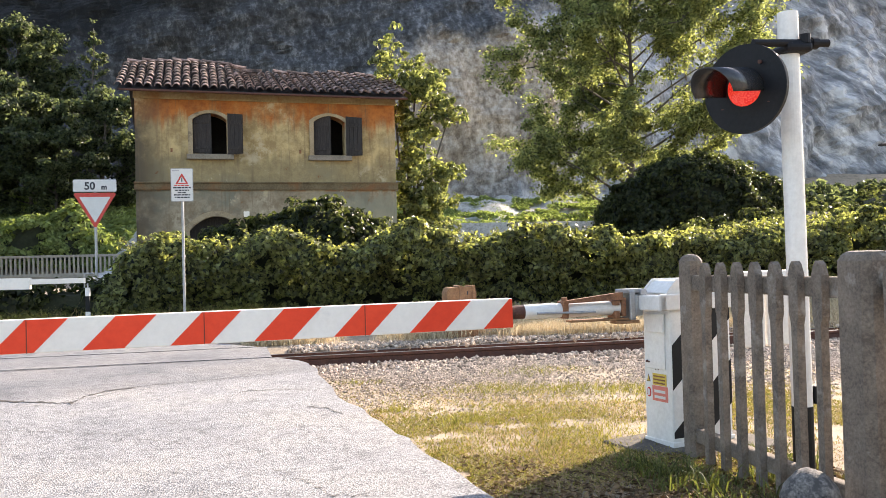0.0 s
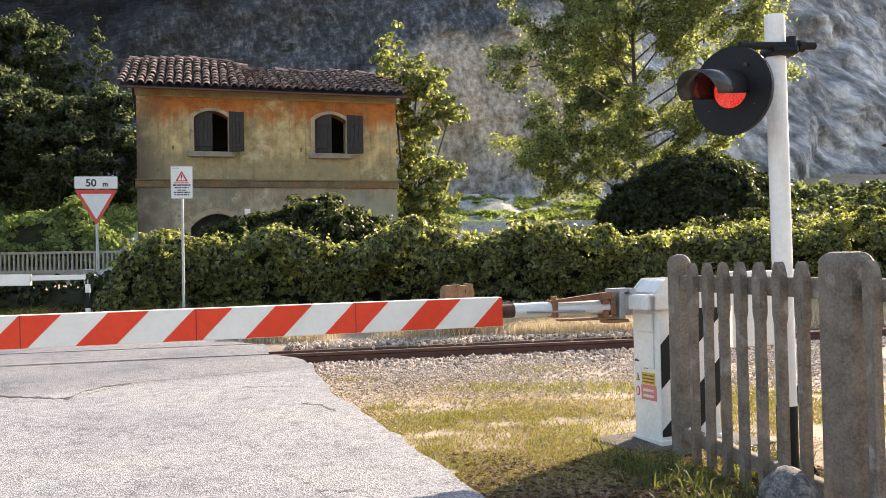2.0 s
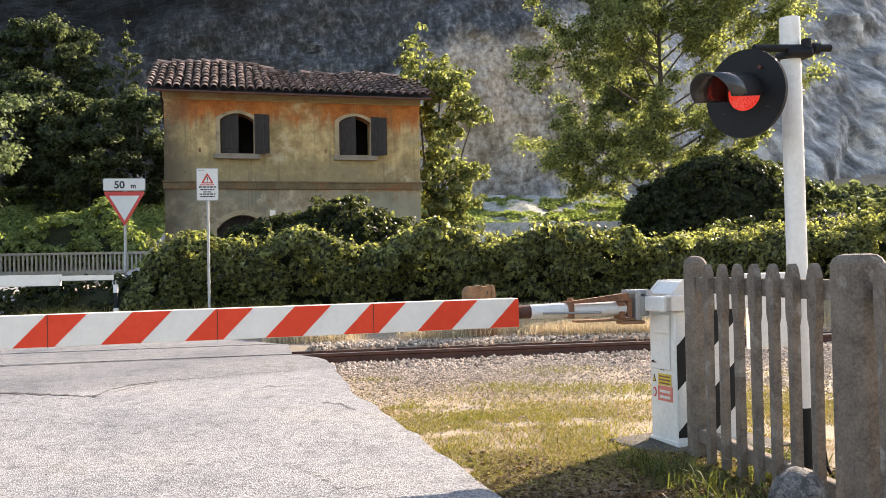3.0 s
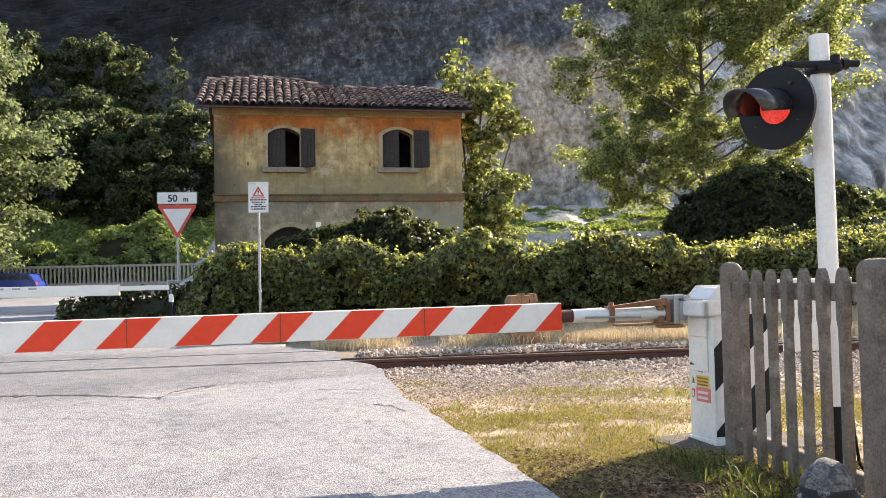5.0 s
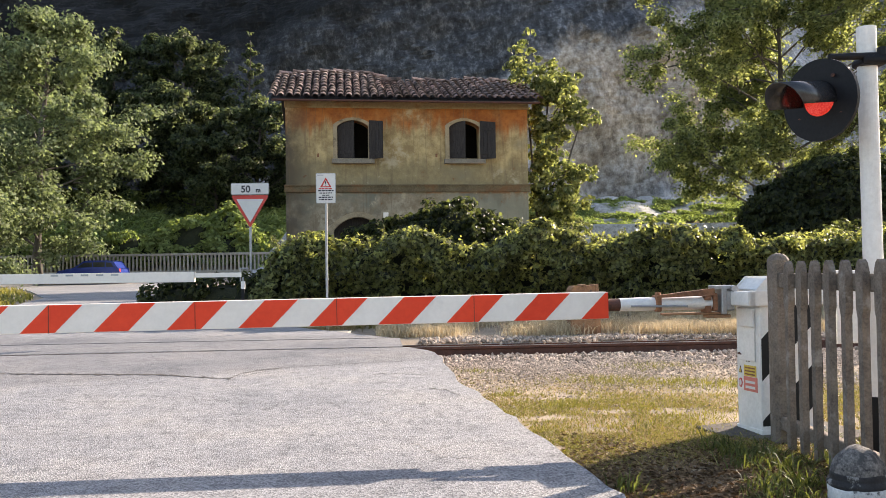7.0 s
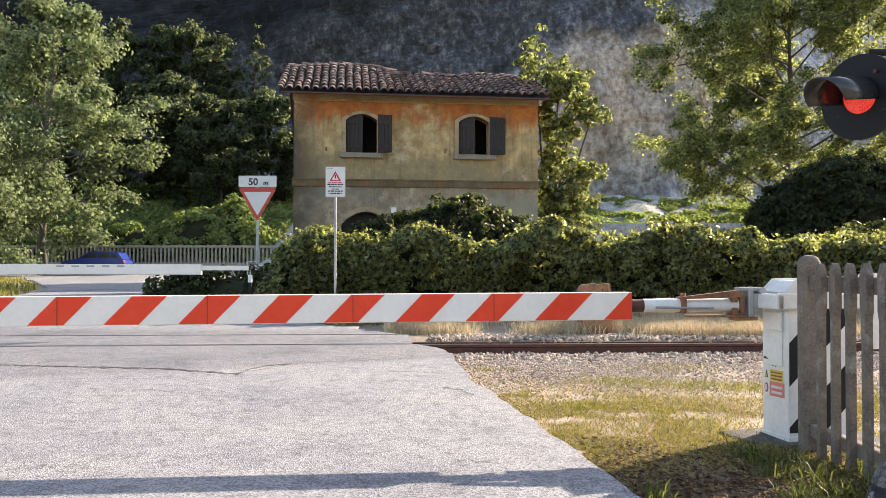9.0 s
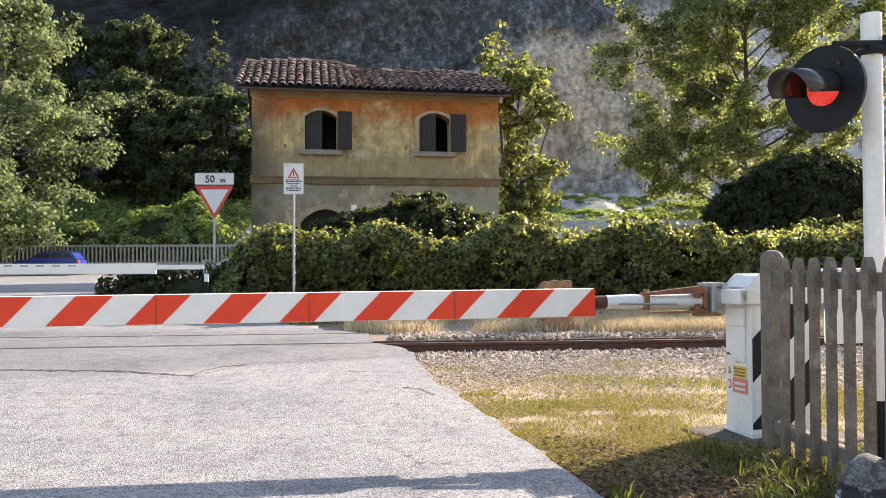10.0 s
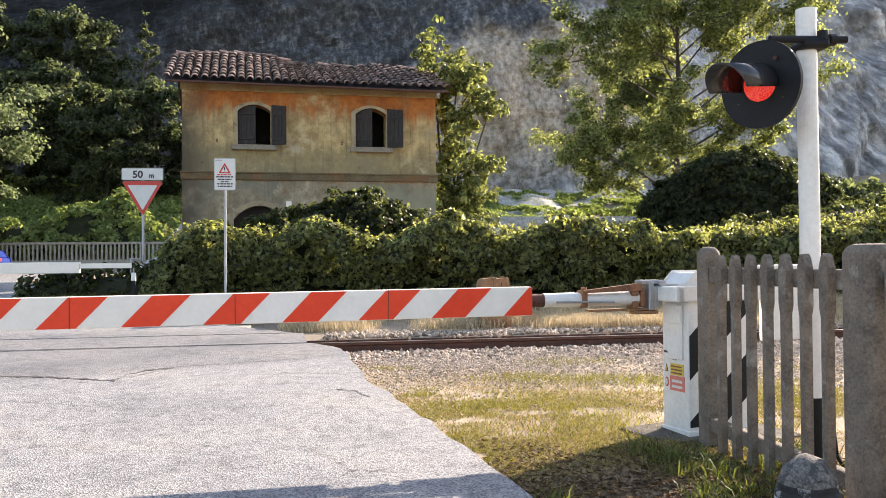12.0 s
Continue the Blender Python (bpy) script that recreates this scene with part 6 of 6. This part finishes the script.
for _ in range(180):
    cx, cy = tuft_rng.uniform(2.1, 4.3), tuft_rng.uniform(4.3, 6.3)
    if not off_road(cx, cy) or patch(cx, cy, 1.3, 4) < 0.42 or (cx < 2.8 and tuft_rng.uniform() < 0.75) or (cy > 5.5 and cx < 3.0):
        continue
    for _ in range(38):
        q = tuft_rng.normal(0, 0.06, 2)
        pts.append((cx + q[0], cy + q[1], height(cx, cy) - 0.01))
        hts.append(tuft_rng.uniform(0.04, 0.14))
g = blades("grass_tufts", pts, np.array(hts), 0.009, GRASS_TUFT, seed=66, lean=1.0)
tagged(g, "longer green grass tufts at the foot of the fence", "grass", kind="stuff")
g = blades("dry_verge_grass", [(x, y, z) for x, y, z in scatter(60000, 0.0, 14.0, 14.25, 17.0, lambda x, y: max(0.0, min(1, 1.7 * patch(x, y, 0.8, 3) + 0.0)), 67)], 0.21, 0.009, STRAW, seed=68, lean=0.6)
tagged(g, "tall straw-coloured dry grass along the hedge", "grass", kind="stuff")
pts = scatter(5000, -4.8, 0.5, 15.4, 17.2, lambda x, y: max(0.0, patch(x, y, 1.2, 5)) if x > -1.2 - (y - 14) * 1.6 + 0.6 else 0, 69)
g = blades("wild_grass", pts, 0.32, 0.01, GRASS_GREEN, seed=70, lean=0.7)
tagged(g, "wild grass below the hedge and the far boom", "grass", kind="stuff")
pts = scatter(52000, -36, -3, 52.5, 74, lambda x, y: max(0.0, min(1.0, 0.4 + patch(x, y, 0.25, 6))), 71)
g = leaves("bank_weeds", [(x, y, z + 0.25 + 0.5 * abs(noise.noise((x * 0.8, y * 0.8, 2)))) for x, y, z in pts], [(0, -0.5, 1)] * len(pts), 0.24, WEED, long=3.0, lean=0.6, seed=72)
tagged(g, "rank green weeds on the bank", "weeds", kind="stuff")
pts = scatter(52000, 4, 45, 58.6, 72, lambda x, y: max(0.0, min(1.0, patch(x, y, 0.5, 9) * 2.0 - 0.7)), 73)
g = leaves("scree_grass", [(x, y, z + 0.35 + 0.9 * max(0.0, noise.noise((x * 0.55, y * 0.55, 3))) * (k % 7) / 6) for k, (x, y, z) in enumerate(pts)], [(0, -0.5, 1)] * len(pts), 0.15, WEED, long=3.0, lean=0.6, seed=74)
tagged(g, "grass clumps on the pale scree", "grass", kind="stuff")
pts = scatter(34000, 29, 78, 62, 80, lambda x, y: max(0.0, min(1.0, 0.35 + patch(x, y, 0.2, 12))) * min(1.0, (x - 28) / 5), 75)
g = leaves("slope_scrub", [(x, y, z + 0.2 + 2.6 * abs(noise.noise((x * 0.3, y * 0.3, 8))) * (k % 9) / 8) for k, (x, y, z) in enumerate(pts)], [(0, -1, 0.6)] * len(pts), 0.34, LEAF_WOOD, long=2.2, lean=0.7, seed=76)
tagged(g, "dark scrub at the foot of the rock slope", "scrub", kind="stuff")


def ballast():
    """Crushed stone round and between the rails."""
    rng = np.random.default_rng(80)
    base = bmesh.new()
    bmesh.ops.create_icosphere(base, subdivisions=1, radius=1.0)
    tv = np.array([v.co[:] for v in base.verts])
    tf = np.array([[v.index for v in f.verts] for f in base.faces])
    base.free()
    vs, fs, k = [], [], 0
    n = 0
    while n < 31000:
        x = rng.uniform(0.75, 15.0)
        row = rng.uniform(-1.4, 2.6)
        y = track_y(x, row)
        if x < edge_x(min(y, 11.9)) + 0.05:
            continue
        if abs(row) < 0.08 or abs(row - 1.5) < 0.08:
            continue
        if row < -0.45 and rng.uniform() < (-0.45 - row) / 1.0:
            continue
        if row > 2.0 and rng.uniform() < (row - 2.0) / 0.7:
            continue
        crown = -0.03 if row < 0 else 0.05
        top = crown - 0.03 * max(0, -row - 0.3) - (0.005 if row < 0 else 0.02)
        if 0.1 < row < 1.4:
            top = -0.11
        s = rng.uniform(0.015, 0.036)
        q = tv * s * rng.uniform(0.6, 1.3, 3) * rng.uniform(0.8, 1.2, (len(tv), 1))
        a = rng.uniform(0, 6.28)
        q = q @ np.array([[math.cos(a), -math.sin(a), 0], [math.sin(a), math.cos(a), 0], [0, 0, 1]])
        vs.append(q + np.array([x, y, top + rng.uniform(-0.025, 0.02)]))
        fs.append(tf + k)
        k += len(tv)
        n += 1
    tagged(raw("ballast", np.concatenate(vs).tolist(), np.concatenate(fs).tolist(), STONE_ISLAND), "grey crushed stone ballast along the rails", "ballast", kind="stuff")
    # bed below the stones
    prof = [(-1.1, -0.09), (-0.5, -0.07), (-0.08, -0.06), (0.1, -0.15), (1.4, -0.15), (1.6, 0.0), (2.2, 0.05), (2.7, 0.0), (2.7, -0.2), (-1.1, -0.2)]
    bm = bmesh.new()
    rows = [[bm.verts.new((x, track_y(x, r), z)) for r, z in prof] for x in (1.02, 3, 6, 9, 12, 20, 40)]
    for r, s in zip(rows, rows[1:]):
        for i in range(len(prof)):
            j = (i + 1) % len(prof)
            bm.faces.new((r[i], r[j], s[j], s[i]))
    bm.faces.new(rows[0])
    bm.faces.new(rows[-1])
    tagged(part("track_bed", bm, STONE), "grey stone track bed", "track bed", kind="structure")


def gravel():
    """Loose small stones on the bare verge before the track."""
    rng = np.random.default_rng(90)
    shape = np.array([(1, 0, 0), (-1, 0, 0), (0, 1, 0), (0, -1, 0), (0, 0, 1), (0, 0, -1)], dtype=float)
    tri = np.array([(0, 2, 4), (2, 1, 4), (1, 3, 4), (3, 0, 4), (2, 0, 5), (1, 2, 5), (3, 1, 5), (0, 3, 5)])
    vs, fs, n = [], [], 0
    while n < 30000:
        x, y = rng.uniform(0.9, 8.0), rng.uniform(7.2, 11.75)
        if x < edge_x(y) - 0.02 or rng.uniform() > float(np.interp(y, (7.2, 8.6, 9.4, 10.6, 11.75), (0.03, 0.15, 0.6, 0.9, 1.0))) * (0.45 + patch(x, y, 1.1, 2)):
            continue
        s = rng.uniform(0.005, 0.015)
        q = shape * s * rng.uniform(0.6, 1.4, (6, 1)) * np.array([1.2, 1.0, 0.7])
        a = rng.uniform(0, 6.28)
        q = q @ np.array([[math.cos(a), -math.sin(a), 0], [math.sin(a), math.cos(a), 0], [0, 0, 1]])
        vs.append(q + np.array([x, y, height(x, y) + noise.noise((x * 0.7, y * 0.7, 0)) * 0.03 + s * 0.4]))
        fs.append(tri + 6 * n)
        n += 1
    tagged(raw("gravel", np.concatenate(vs).tolist(), np.concatenate(fs).tolist(), STONE_ISLAND), "pale loose gravel on the bare verge", "gravel", kind="stuff")


def island_stone():
    m = STONE.copy()
    m.name = "crushed_stone"
    nt = m.node_tree
    b = nt.nodes["Principled BSDF"]
    src = b.inputs["Base Color"].links[0].from_socket
    geo = nt.nodes.new("ShaderNodeNewGeometry")
    hsv = nt.nodes.new("ShaderNodeHueSaturation")
    mr = nt.nodes.new("ShaderNodeMapRange")
    mr.inputs["To Min"].default_value = 0.45
    mr.inputs["To Max"].default_value = 1.75
    nt.links.new(geo.outputs["Random Per Island"], mr.inputs[0])
    nt.links.new(mr.outputs[0], hsv.inputs["Value"])
    nt.links.new(src, hsv.inputs["Color"])
    nt.links.new(hsv.outputs[0], b.inputs["Base Color"])
    return m


STONE_ISLAND = island_stone()
gravel()
ballast()

# ---- roof tiles, each one a piece ----
TILE_ME = tile_mesh()
n_col, n_row = 33, 9
slope_y = RIDGE_Y - EAVE_Y
for i in range(n_col):
    x = -3.56 + 7.06 * i / (n_col - 1)
    for j in range(n_row):
        u = j / n_row
        z0, z1 = roof_z(x, u), roof_z(x, u + 1.0 / n_row)
        pitch = math.atan2(z1 - z0, slope_y / n_row)
        ob = new("roof_tile", TILE_ME)
        ob.parent = roof
        ob.matrix_basis = HB @ Matrix.Translation((x + random.uniform(-0.012, 0.012), EAVE_Y + slope_y * u - 0.03, z0 - 0.01 + random.uniform(-0.01, 0.012))) @ Matrix.Rotation(pitch, 4, 'X') @ Matrix.Rotation(radians(random.uniform(-3, 3)), 4, 'Z')

# ---- small clumps on the verge and below the notice ----
clump_rng = np.random.default_rng(95)
pts, hts = [], []
for cx, cy, r, n, h in ((1.62, 10.35, 0.14, 260, 0.05), (1.82, 8.55, 0.09, 160, 0.06), (2.3, 7.9, 0.16, 320, 0.07), (3.5, 8.2, 0.5, 1500, 0.05), (2.9, 9.5, 0.3, 500, 0.05), (3.6, 9.3, 0.35, 600, 0.05), (4.3, 9.0, 0.4, 700, 0.06), (3.0, 7.2, 0.5, 1400, 0.045), (3.7, 10.6, 0.35, 300, 0.07)):
    for _ in range(n):
        q = clump_rng.normal(0, r * 0.6, 2)
        pts.append((cx + 1.6 * q[0], cy + q[1], height(cx, cy) - 0.005))
        hts.append(h * clump_rng.uniform(0.5, 1.2))
g = blades("grass_clumps", pts, np.array(hts), 0.007, GRASS_GREEN, seed=96, lean=1.1)
tagged(g, "low green grass clumps in the gravel verge", "grass", kind="stuff")
pts, hts = [], []
for cx, cy, n in ((-0.85, 15.1, 90), (-0.55, 15.3, 60), (-1.1, 15.4, 60), (-2.2, 15.9, 80), (-3.3, 16.2, 120), (-2.9, 16.1, 90), (0.2, 15.4, 60), (-4.0, 16.4, 90)):
    for _ in range(n):
        q = clump_rng.normal(0, 0.14, 2)
        pts.append((cx + q[0], cy + q[1] * 0.6, 0.08))
        hts.append(clump_rng.uniform(0.2, 0.6))
far = scatter(16000, -40, -8, 19, 46, lambda x, y: 1.0 if x < float(np.interp(y, (17.5, 21, 28, 37, 46), (-8.4, -10.0, -12.5, -17.7, -26.2))) - 0.1 else 0.0, 99)
g2 = blades("far_grass", far, 0.22, 0.05, GRASS_GREEN, seed=100, lean=0.8)
tagged(g2, "green grass beside the far road", "grass", kind="stuff")
g = blades("dry_stalks", pts, np.array(hts), 0.009, GRASS_DRY, seed=97, lean=0.5)
tagged(g, "tall dry grass stalks at the foot of the hedge", "grass", kind="stuff")

# ---- fallen leaves and litter on the shaded soil by the fence ----
litter = []
for _ in range(34000):
    x, y = clump_rng.uniform(1.9, 4.2), clump_rng.uniform(4.3, 7.4)
    if off_road(x, y) and clump_rng.uniform() < float(np.interp(y + 0.5 * noise.noise((x * 2, y * 2, 6)), (5.3, 5.9, 6.7), (1, 0.35, 0))):
        litter.append((x, y, height(x, y) + noise.noise((x * 0.7, y * 0.7, 0)) * 0.03 + 0.008))
g = leaves("leaf_litter", litter, [(0, 0, 1)] * len(litter), 0.022, LITTER, long=1.9, lean=0.35, seed=98)
tagged(g, "brown dead leaves and straw on the shaded soil", "leaf litter", kind="stuff")

# ---- tiles along the ridge ----
for i in range(19):
    x = -3.55 + 7.0 * i / 18
    if i in (8, 9, 15):
        continue
    ob = new("ridge_tile", TILE_ME)
    ob.parent = roof
    ob.matrix_basis = HB @ Matrix.Translation((x, RIDGE_Y, roof_z(x, 1.0) + random.uniform(-0.01, 0.02))) @ Matrix.Rotation(radians(-90 + random.uniform(-5, 5)), 4, 'Z') @ Matrix.Diagonal((1.25, 1, 1.1, 1))
